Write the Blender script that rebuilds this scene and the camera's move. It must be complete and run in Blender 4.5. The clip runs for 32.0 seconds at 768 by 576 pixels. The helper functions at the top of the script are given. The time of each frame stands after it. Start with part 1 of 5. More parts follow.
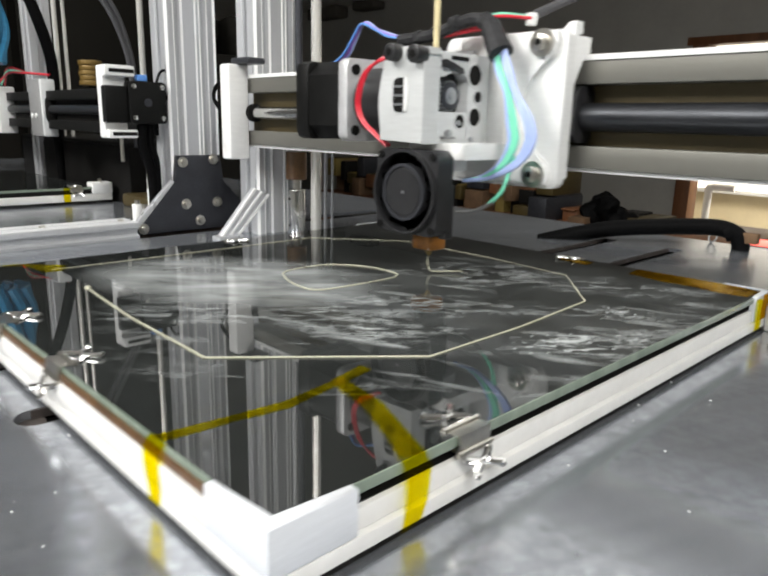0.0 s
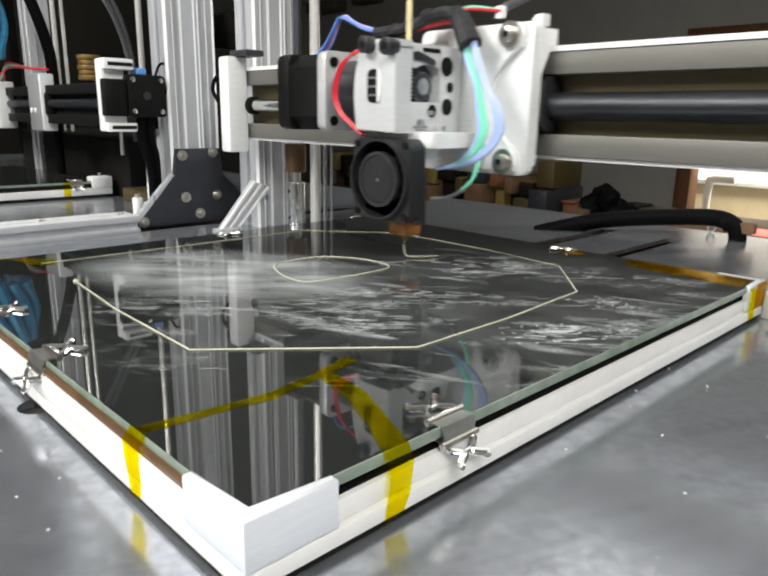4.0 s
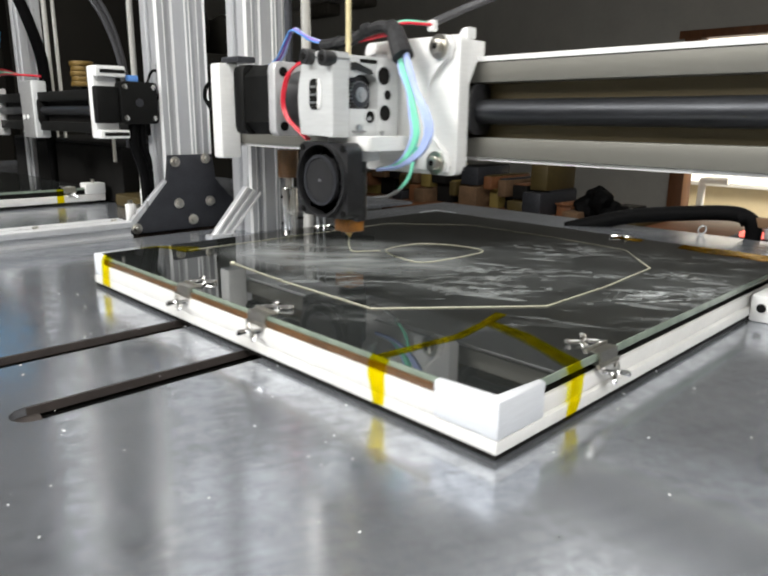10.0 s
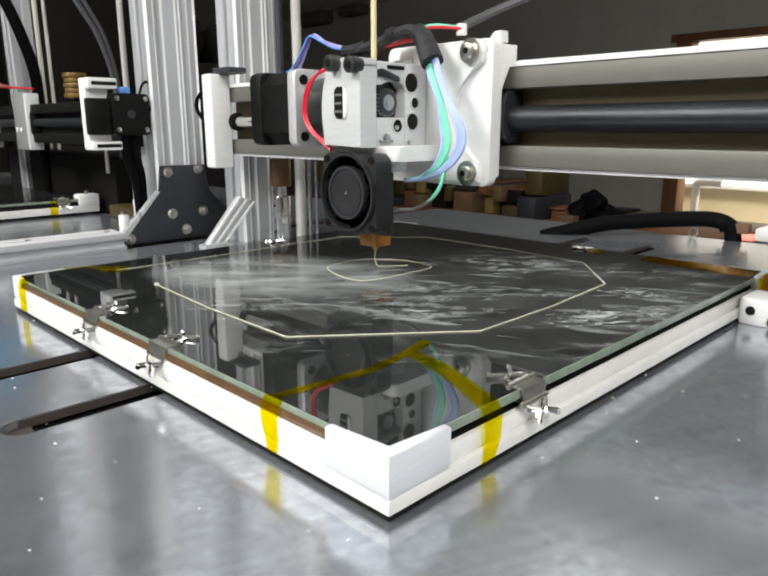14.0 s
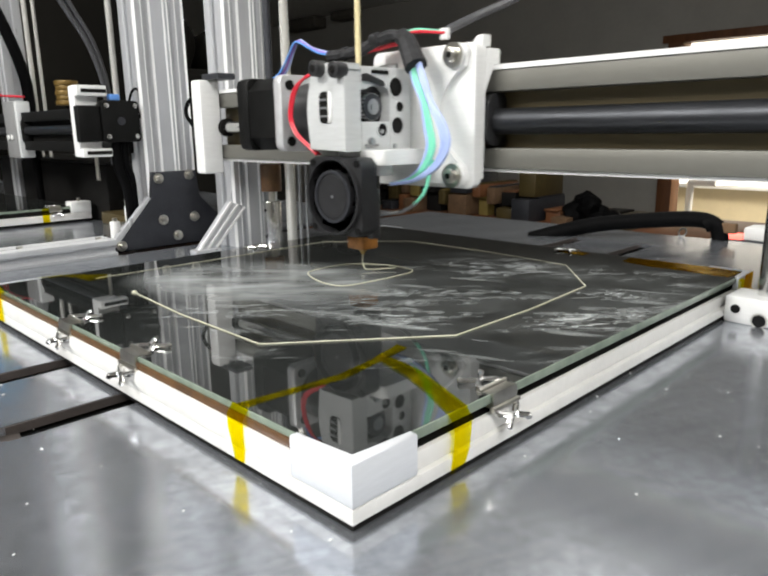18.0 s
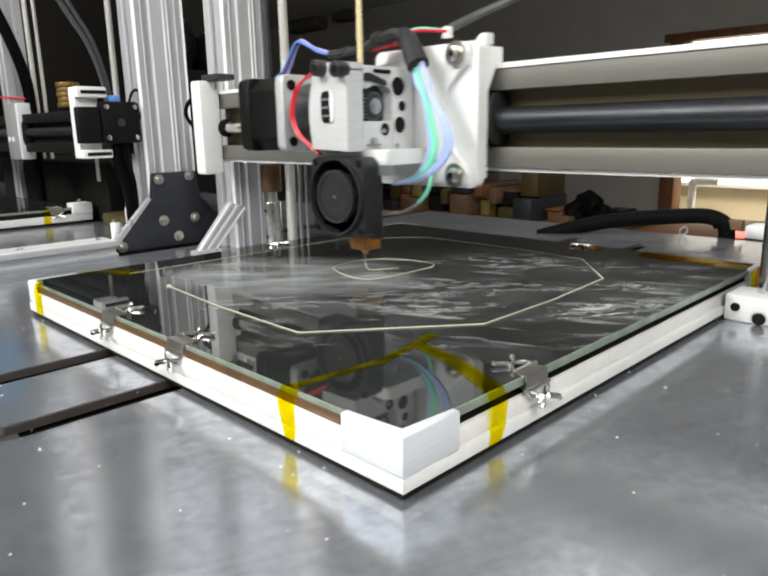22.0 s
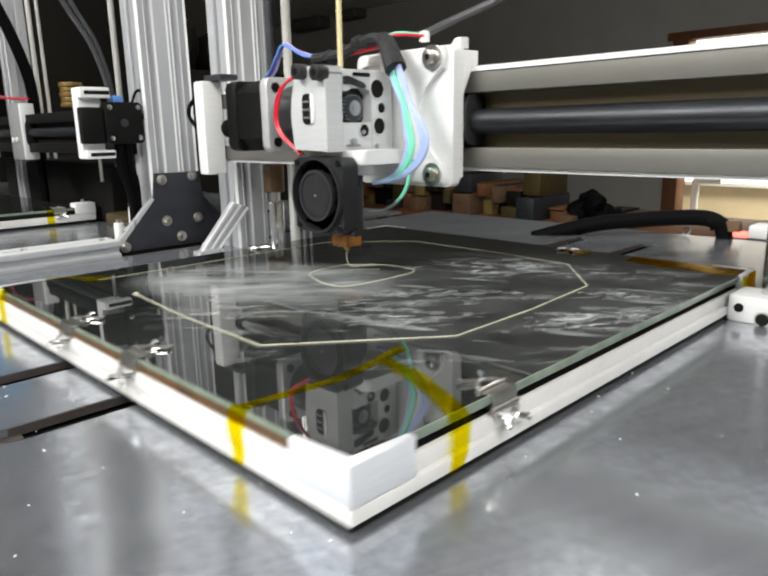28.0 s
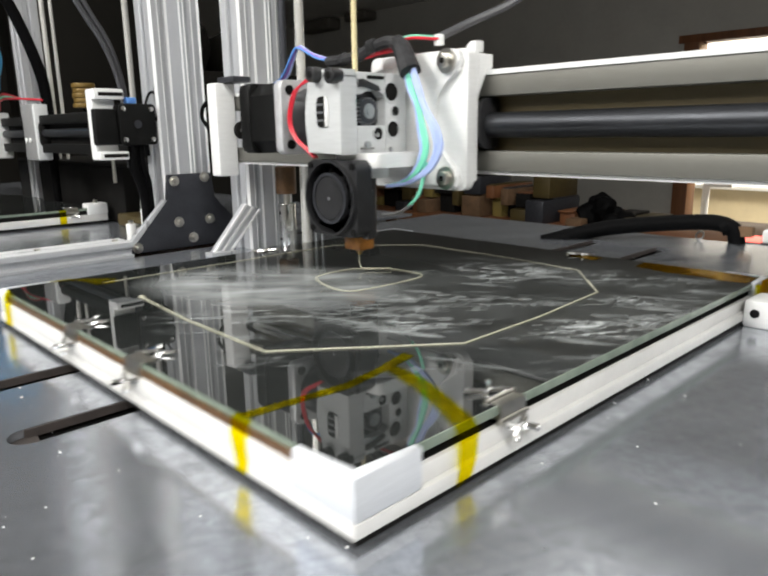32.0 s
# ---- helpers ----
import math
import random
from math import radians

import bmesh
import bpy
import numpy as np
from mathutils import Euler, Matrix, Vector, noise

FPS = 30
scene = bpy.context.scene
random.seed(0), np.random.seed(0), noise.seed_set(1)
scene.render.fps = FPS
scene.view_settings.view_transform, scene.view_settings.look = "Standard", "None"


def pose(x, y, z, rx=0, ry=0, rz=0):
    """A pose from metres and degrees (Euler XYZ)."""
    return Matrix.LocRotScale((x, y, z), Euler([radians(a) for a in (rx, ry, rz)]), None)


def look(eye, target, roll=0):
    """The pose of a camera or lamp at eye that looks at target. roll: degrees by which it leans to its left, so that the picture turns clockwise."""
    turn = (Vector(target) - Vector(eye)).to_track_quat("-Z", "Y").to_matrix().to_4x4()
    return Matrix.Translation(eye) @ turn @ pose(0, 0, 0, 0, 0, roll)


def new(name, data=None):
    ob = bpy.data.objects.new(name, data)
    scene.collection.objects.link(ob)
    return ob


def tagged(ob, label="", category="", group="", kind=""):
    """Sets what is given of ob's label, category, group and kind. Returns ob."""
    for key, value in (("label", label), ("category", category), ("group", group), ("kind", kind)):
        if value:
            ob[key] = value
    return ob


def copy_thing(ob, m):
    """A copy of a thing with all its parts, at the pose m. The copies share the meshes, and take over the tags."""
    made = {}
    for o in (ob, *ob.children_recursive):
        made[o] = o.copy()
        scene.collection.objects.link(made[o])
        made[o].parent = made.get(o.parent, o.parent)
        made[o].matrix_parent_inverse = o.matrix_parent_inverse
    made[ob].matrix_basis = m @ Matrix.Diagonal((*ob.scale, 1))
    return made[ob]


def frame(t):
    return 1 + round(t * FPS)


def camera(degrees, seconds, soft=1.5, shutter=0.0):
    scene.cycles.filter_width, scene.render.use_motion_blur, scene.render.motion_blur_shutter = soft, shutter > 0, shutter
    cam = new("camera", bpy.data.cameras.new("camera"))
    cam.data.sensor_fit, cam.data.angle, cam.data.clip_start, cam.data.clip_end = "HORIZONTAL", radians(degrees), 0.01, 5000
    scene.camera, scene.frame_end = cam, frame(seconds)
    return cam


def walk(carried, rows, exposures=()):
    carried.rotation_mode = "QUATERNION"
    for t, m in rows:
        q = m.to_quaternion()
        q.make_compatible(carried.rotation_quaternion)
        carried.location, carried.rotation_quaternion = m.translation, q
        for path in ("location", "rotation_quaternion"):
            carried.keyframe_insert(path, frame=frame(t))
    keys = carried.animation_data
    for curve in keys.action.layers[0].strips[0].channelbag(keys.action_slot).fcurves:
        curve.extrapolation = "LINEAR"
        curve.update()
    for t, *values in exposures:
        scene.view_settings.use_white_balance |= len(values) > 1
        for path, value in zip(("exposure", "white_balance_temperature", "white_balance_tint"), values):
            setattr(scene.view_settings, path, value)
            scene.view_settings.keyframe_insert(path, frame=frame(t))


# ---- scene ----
cam = camera(59.80, 32.0, soft=2.2, shutter=0.5)
# seconds, eye (m), yaw, pitch, roll (degrees)
ROWS = [
    (0.0, 0.0948, -0.1043, 0.0938, 45.72, -13.93, 1.39),
    (0.5, 0.0946, -0.1047, 0.0939, 45.70, -14.17, 1.24),
    (1.0, 0.0956, -0.1063, 0.0934, 45.75, -14.19, 1.14),
    (1.5, 0.0953, -0.1065, 0.0924, 45.85, -14.22, 1.14),
    (2.0, 0.0952, -0.1050, 0.0928, 45.79, -14.32, 1.15),
    (2.5, 0.0957, -0.1036, 0.0926, 45.74, -14.49, 1.03),
    (3.0, 0.0972, -0.1041, 0.0923, 45.76, -14.55, 0.81),
    (3.5, 0.0965, -0.1057, 0.0922, 45.80, -14.42, 1.03),
    (5.5, 0.0986, -0.1037, 0.0925, 45.63, -14.43, 0.89),
    (6.0, 0.0969, -0.1039, 0.0913, 45.58, -14.37, 0.90),
    (6.5, 0.0982, -0.1033, 0.0922, 45.59, -14.38, 0.85),
    (7.0, 0.0983, -0.1023, 0.0921, 45.53, -14.43, 0.76),
    (7.5, 0.0985, -0.1033, 0.0912, 45.42, -14.30, 0.82),
    (8.0, 0.0984, -0.1034, 0.0906, 45.44, -14.26, 0.82),
    (8.5, 0.0975, -0.1044, 0.0921, 45.46, -14.31, 0.80),
    (9.0, 0.0976, -0.1032, 0.0922, 45.48, -14.26, 0.77),
    (9.5, 0.0986, -0.1036, 0.0932, 45.41, -14.22, 0.71),
    (10.0, 0.0997, -0.1052, 0.0937, 45.39, -14.14, 0.68),
    (10.5, 0.1011, -0.1051, 0.0933, 45.32, -14.02, 0.41),
    (11.0, 0.0999, -0.1052, 0.0933, 45.27, -13.93, 0.45),
    (11.5, 0.1008, -0.1037, 0.0936, 45.24, -14.01, 0.22),
    (12.0, 0.1008, -0.1037, 0.0934, 45.18, -13.97, 0.28),
    (12.5, 0.1014, -0.1056, 0.0942, 45.23, -13.92, 0.24),
    (13.0, 0.1025, -0.1064, 0.0955, 45.18, -13.64, 0.26),
    (13.5, 0.1028, -0.1049, 0.0952, 45.17, -13.58, 0.03),
    (14.0, 0.1027, -0.1042, 0.0948, 45.14, -13.60, -0.08),
    (14.5, 0.1028, -0.1052, 0.0948, 45.10, -13.52, 0.03),
    (16.5, 0.1059, -0.1028, 0.0950, 45.14, -13.37, -0.42),
    (17.0, 0.1059, -0.1029, 0.0947, 45.00, -13.36, -0.38),
    (17.5, 0.1071, -0.1035, 0.0952, 44.93, -13.27, -0.50),
    (18.0, 0.1072, -0.1026, 0.0948, 44.84, -13.29, -0.74),
    (18.5, 0.1091, -0.1000, 0.0951, 44.71, -13.24, -1.02),
    (19.0, 0.1094, -0.0996, 0.0949, 44.54, -13.14, -0.87),
    (19.5, 0.1084, -0.1002, 0.0944, 44.45, -13.17, -0.87),
    (20.0, 0.1090, -0.1014, 0.0952, 44.43, -13.04, -0.67),
    (20.5, 0.1081, -0.1021, 0.0950, 44.68, -13.10, -0.87),
    (21.0, 0.1084, -0.1009, 0.0944, 44.95, -13.14, -1.04),
    (21.5, 0.1080, -0.0999, 0.0946, 45.04, -13.22, -1.02),
    (22.0, 0.1084, -0.1014, 0.0944, 45.06, -13.26, -1.02),
    (22.5, 0.1089, -0.1031, 0.0950, 45.08, -13.19, -0.91),
    (23.0, 0.1083, -0.1035, 0.0954, 45.15, -13.14, -0.82),
    (23.5, 0.1088, -0.1014, 0.0951, 45.04, -13.12, -0.92),
    (24.0, 0.1092, -0.0996, 0.0955, 44.96, -13.09, -0.85),
    (24.5, 0.1086, -0.1010, 0.0956, 44.93, -13.05, -0.66),
    (25.0, 0.1082, -0.1018, 0.0950, 44.92, -13.10, -0.72),
    (25.5, 0.1087, -0.1013, 0.0951, 44.98, -13.08, -0.80),
    (27.5, 0.1085, -0.1016, 0.0956, 45.07, -13.25, -0.91),
    (28.0, 0.1083, -0.1015, 0.0952, 45.29, -13.33, -1.09),
    (28.5, 0.1072, -0.1002, 0.0947, 45.61, -13.49, -1.24),
    (29.0, 0.1068, -0.1007, 0.0954, 45.91, -13.51, -1.01),
    (29.5, 0.1059, -0.1014, 0.0948, 46.13, -13.56, -1.04),
    (30.0, 0.1062, -0.1020, 0.0945, 46.20, -13.67, -1.11),
    (30.5, 0.1070, -0.1014, 0.0951, 46.26, -13.58, -1.26),
    (31.0, 0.1077, -0.1008, 0.0952, 46.11, -13.49, -1.26),
    (31.5, 0.1079, -0.1010, 0.0953, 46.01, -13.27, -1.09),
    (32.0, 0.1059, -0.1028, 0.0961, 45.98, -13.20, -0.83),
]


def eye_pose(x, y, z, yaw, pitch, roll):
    a, p = radians(yaw), radians(pitch)
    ahead = Vector((-math.sin(a) * math.cos(p), math.cos(a) * math.cos(p), math.sin(p)))
    return look((x, y, z), Vector((x, y, z)) + ahead, roll)


walk(cam, [(t, eye_pose(*row)) for t, *row in ROWS])

# ---------------------------------------------------------------- light
world = bpy.data.worlds.new("room_air")
scene.world = world
world.use_nodes = True
world.node_tree.nodes["Background"].inputs[0].default_value = (0.75, 0.82, 1.0, 1)
world.node_tree.nodes["Background"].inputs[1].default_value = 0.025


def area_lamp(name, eye, target, sx, sy, watts, colour):
    data = bpy.data.lights.new(name, "AREA")
    data.shape, data.size, data.size_y, data.energy, data.color = "RECTANGLE", sx, sy, watts, colour
    ob = new(name, data)
    ob.matrix_world = look(eye, target)
    return ob


area_lamp("unseen_ceiling_lamp", (-0.70, -1.45, 1.38), (-0.2, 0.15, 0.0), 1.1, 0.8, 62, (1.0, 0.99, 0.955))
area_lamp("unseen_ceiling_lamp", (1.15, -0.65, 1.40), (-0.2, 0.15, 0.0), 0.9, 0.9, 43, (1.0, 0.99, 0.955))
# added panel, no such lamp seen: its reflection brightens the deck's right side
area_lamp("unseen_ceiling_lamp", (0.28, 1.75, 1.50), (0.28, 1.7, 0.0), 2.6, 1.7, 18, (1.0, 0.99, 0.955))
area_lamp("next_room_lamp", (-0.6, 7.2, 1.2), (-1.6, 8.2, 0.0), 0.8, 0.8, 150, (1.0, 0.93, 0.8))
scene.view_settings.exposure = 0.0

# ---------------------------------------------------------------- materials


def mat(name, base, rough=0.5, metal=0.0, vary=0.12, scale=60.0, bump=0.0, stretch=(1, 1, 1), coat=0.0, rough_vary=0.0, spec=0.5, fine=6.0):
    """A surface with colour variation at two scales and fine relief."""
    m = bpy.data.materials.new(name)
    m.use_nodes = True
    n, l = m.node_tree.nodes, m.node_tree.links
    b = n["Principled BSDF"]
    b.inputs["Metallic"].default_value = metal
    b.inputs["Roughness"].default_value = rough
    b.inputs["Coat Weight"].default_value = coat
    b.inputs["Specular IOR Level"].default_value = spec
    tc = n.new("ShaderNodeTexCoord")
    mp = n.new("ShaderNodeMapping")
    mp.inputs["Scale"].default_value = stretch
    l.new(tc.outputs["Object"], mp.inputs["Vector"])
    big, small = n.new("ShaderNodeTexNoise"), n.new("ShaderNodeTexNoise")
    big.inputs["Scale"].default_value, small.inputs["Scale"].default_value = scale, scale * fine
    big.inputs["Detail"].default_value, small.inputs["Detail"].default_value = 4, 3
    l.new(mp.outputs[0], big.inputs["Vector"])
    l.new(mp.outputs[0], small.inputs["Vector"])
    add = n.new("ShaderNodeMath")
    add.operation = "MULTIPLY_ADD"
    l.new(small.outputs["Fac"], add.inputs[0])
    add.inputs[1].default_value = 0.5
    l.new(big.outputs["Fac"], add.inputs[2])
    ramp = n.new("ShaderNodeMapRange")
    ramp.inputs["From Min"].default_value, ramp.inputs["From Max"].default_value = 0.5, 1.0
    ramp.inputs["To Min"].default_value, ramp.inputs["To Max"].default_value = 1 - vary, 1 + vary
    l.new(add.outputs[0], ramp.inputs["Value"])
    mul = n.new("ShaderNodeMix")
    mul.data_type, mul.blend_type = "RGBA", "MULTIPLY"
    mul.inputs["Factor"].default_value = 1.0
    mul.inputs["A"].default_value = (*base, 1)
    l.new(ramp.outputs[0], mul.inputs["B"])
    l.new(mul.outputs["Result"], b.inputs["Base Color"])
    if rough_vary:
        rr = n.new("ShaderNodeMapRange")
        rr.inputs["From Min"].default_value, rr.inputs["From Max"].default_value = 0.5, 1.0
        rr.inputs["To Min"].default_value, rr.inputs["To Max"].default_value = max(0.02, rough - rough_vary), rough + rough_vary
        l.new(add.outputs[0], rr.inputs["Value"])
        l.new(rr.outputs[0], b.inputs["Roughness"])
    if bump:
        bp = n.new("ShaderNodeBump")
        bp.inputs["Strength"].default_value = bump
        bp.inputs["Distance"].default_value = 0.0004
        l.new(add.outputs[0], bp.inputs["Height"])
        l.new(bp.outputs[0], b.inputs["Normal"])
    return m


M_ALU = mat("anodised_aluminium", (0.60, 0.61, 0.63), 0.30, 0.48, 0.06, 30, 0.03, (1, 1, 0.05), rough_vary=0.06)
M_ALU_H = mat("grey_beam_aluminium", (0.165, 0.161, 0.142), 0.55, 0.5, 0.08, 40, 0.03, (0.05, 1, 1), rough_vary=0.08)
M_ROD = mat("satin_steel_rod", (0.90, 0.885, 0.84), 0.22, 0.65, 0.05, 60, 0.0, (1, 1, 0.05))
# near-white colour holds the glint of polished aluminium edges
M_GLINT = mat("pale_edge_glint", (0.90, 0.90, 0.90), 0.3, 0.1, 0.04, 30, 0.0, (1, 1, 0.05))
M_STEEL = mat("bright_steel", (0.75, 0.75, 0.74), 0.16, 1.0, 0.06, 80, 0.0, rough_vary=0.05)
M_BOLT = mat("zinc_bolt", (0.62, 0.6, 0.55), 0.28, 1.0, 0.1, 300, 0.05)
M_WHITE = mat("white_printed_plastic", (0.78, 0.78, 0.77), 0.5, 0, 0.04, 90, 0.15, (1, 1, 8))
M_WHITE2 = mat("white_insulation_board", (0.73, 0.72, 0.70), 0.55, 0, 0.05, 60, 0.1)
M_CORNER = mat("bluish_white_printed_plastic", (0.67, 0.69, 0.725), 0.5, 0, 0.04, 90, 0.15, (1, 1, 8))
M_GREY = mat("light_grey_printed_plastic", (0.58, 0.59, 0.59), 0.48, 0, 0.05, 80, 0.2, (1, 1, 10))
M_BLACK = mat("black_plastic", (0.018, 0.018, 0.0195), 0.38, 0, 0.25, 120, 0.1)
M_MOTOR = mat("black_motor_lacquer", (0.006, 0.006, 0.0058), 0.5, 0.0, 0.25, 100, 0.05, spec=0.15)
M_GUSSET = mat("dark_anodised_plate", (0.045, 0.047, 0.055), 0.45, 0.5, 0.15, 90, 0.05)
# near-black: shade of holes, slots and gaps put into colour; also plain black parts
M_DARK = mat("black_parts_and_gap_shade", (0.007, 0.0065, 0.006), 0.7, 0, 0.3, 40, spec=0.15)
M_SILVER = mat("grey_cast_metal", (0.36, 0.37, 0.38), 0.36, 0.8, 0.12, 120, 0.1)
M_FLANGE = mat("bright_cast_aluminium", (0.66, 0.66, 0.67), 0.4, 0.45, 0.1, 120, 0.1)
M_MIDGREY = mat("mid_grey_printed_plastic", (0.23, 0.23, 0.23), 0.5, 0, 0.05, 80, 0.2, (1, 1, 10))
M_SLOT = mat("dull_cut_edge", (0.060, 0.050, 0.046), 0.6, 0.2, 0.2, 120, 0.1)
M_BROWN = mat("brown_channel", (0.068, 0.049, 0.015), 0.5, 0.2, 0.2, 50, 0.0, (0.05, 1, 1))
M_RAIL = mat("black_oiled_rail", (0.045, 0.047, 0.052), 0.42, 0.8, 0.2, 200, 0.1, (0.1, 1, 1), rough_vary=0.1)
M_HEATER = mat("brown_heater_board", (0.105, 0.050, 0.016), 0.4, 0, 0.35, 60)
M_RED = mat("red_wire_sleeve", (0.62, 0.02, 0.04), 0.35, 0, 0.08, 200)
M_BLUE = mat("blue_wire_sleeve", (0.12, 0.3, 0.72), 0.35, 0, 0.08, 200)
M_LBLUE = mat("pale_blue_wire_sleeve", (0.42, 0.52, 0.85), 0.35, 0, 0.08, 200)
M_GREEN = mat("mint_green_wire_sleeve", (0.22, 0.74, 0.52), 0.35, 0, 0.08, 200)
M_PURPLE = mat("purple_wire_sleeve", (0.3, 0.12, 0.5), 0.35, 0, 0.08, 200)
M_BEIGE = mat("natural_filament", (0.72, 0.62, 0.36), 0.4, 0, 0.06, 200)
M_PRINT = mat("pale_printed_line", (0.56, 0.55, 0.42), 0.4, 0, 0.06, 200)
M_KAPTON_BLOCK = mat("amber_wrapped_block", (0.42, 0.17, 0.03), 0.3, 0.2, 0.3, 250, 0.4, coat=0.4)
M_BRASS = mat("brass", (0.6, 0.42, 0.16), 0.3, 1.0, 0.1, 200)
M_CABLE = mat("black_cable_sleeve", (0.0025, 0.0025, 0.0027), 0.6, 0, 0.3, 400, 0.3, spec=0.06)
M_SLEEVE = mat("grey_black_fabric_tape", (0.030, 0.030, 0.032), 0.65, 0, 0.5, 260, 0.6, spec=0.25)
M_WALL = mat("grey_wall_paint", (0.37, 0.362, 0.335), 0.8, 0, 0.06, 4, 0.1)
# near-black: the deep shade of the left background put into colour
M_BACKSHADE = mat("near_black_background_shade", (0.010, 0.0092, 0.0076), 0.9, 0, 0.15, 3, 0.1, spec=0.1)
M_UNIT = mat("dull_brown_casing", (0.11, 0.10, 0.085), 0.7, 0, 0.15, 10, 0.1)
M_CREAM = mat("cream_wall_paint", (0.72, 0.62, 0.42), 0.8, 0, 0.05, 4, 0.1)
M_WOOD = mat("brown_wood", (0.15, 0.06, 0.024), 0.5, 0, 0.25, 12, 0.2, (1, 1, 0.1))
M_FLOOR = mat("grey_floor", (0.18, 0.17, 0.16), 0.6, 0, 0.1, 5, 0.1)
M_GOLD = mat("gold_thread_spool", (0.20, 0.125, 0.03), 0.45, 0.3, 0.2, 200, 0.3, (1, 1, 8))
M_SKY = mat("blue_printed_plastic", (0.02, 0.22, 0.42), 0.45, 0, 0.2, 300, 0.3)
M_HOSE = mat("grey_hose", (0.065, 0.065, 0.07), 0.4, 0, 0.1, 200)
M_CARD = mat("brown_cardboard", (0.11, 0.062, 0.030), 0.8, 0, 0.3, 20, 0.1)
M_YELLOWBOX = mat("mustard_card", (0.17, 0.125, 0.03), 0.7, 0, 0.15, 20, 0.1)
M_CEIL = mat("white_ceiling_paint", (0.75, 0.75, 0.73), 0.85, 0, 0.03, 4)


def link_noise(n, l, scale, stretch, detail=5, rot=0.0, dist=0.0):
    tc, mp, no = n.new("ShaderNodeTexCoord"), n.new("ShaderNodeMapping"), n.new("ShaderNodeTexNoise")
    mp.vector_type = "TEXTURE"
    mp.inputs["Scale"].default_value = [1 / v for v in stretch]
    mp.inputs["Rotation"].default_value = (0, 0, radians(rot))
    mp.inputs["Location"].default_value = (3.13, 1.77, 0.37)
    no.inputs["Scale"].default_value, no.inputs["Detail"].default_value, no.inputs["Distortion"].default_value = scale, detail, dist
    l.new(tc.outputs["Object"], mp.inputs["Vector"])
    l.new(mp.outputs[0], no.inputs["Vector"])
    return no


def ramp_of(n, l, src, a, b, lo=0.0, hi=1.0):
    r = n.new("ShaderNodeMapRange")
    r.inputs["From Min"].default_value, r.inputs["From Max"].default_value = a, b
    r.inputs["To Min"].default_value, r.inputs["To Max"].default_value = lo, hi
    l.new(src, r.inputs["Value"])
    return r.outputs[0]


GLASS_Z = 0.0187


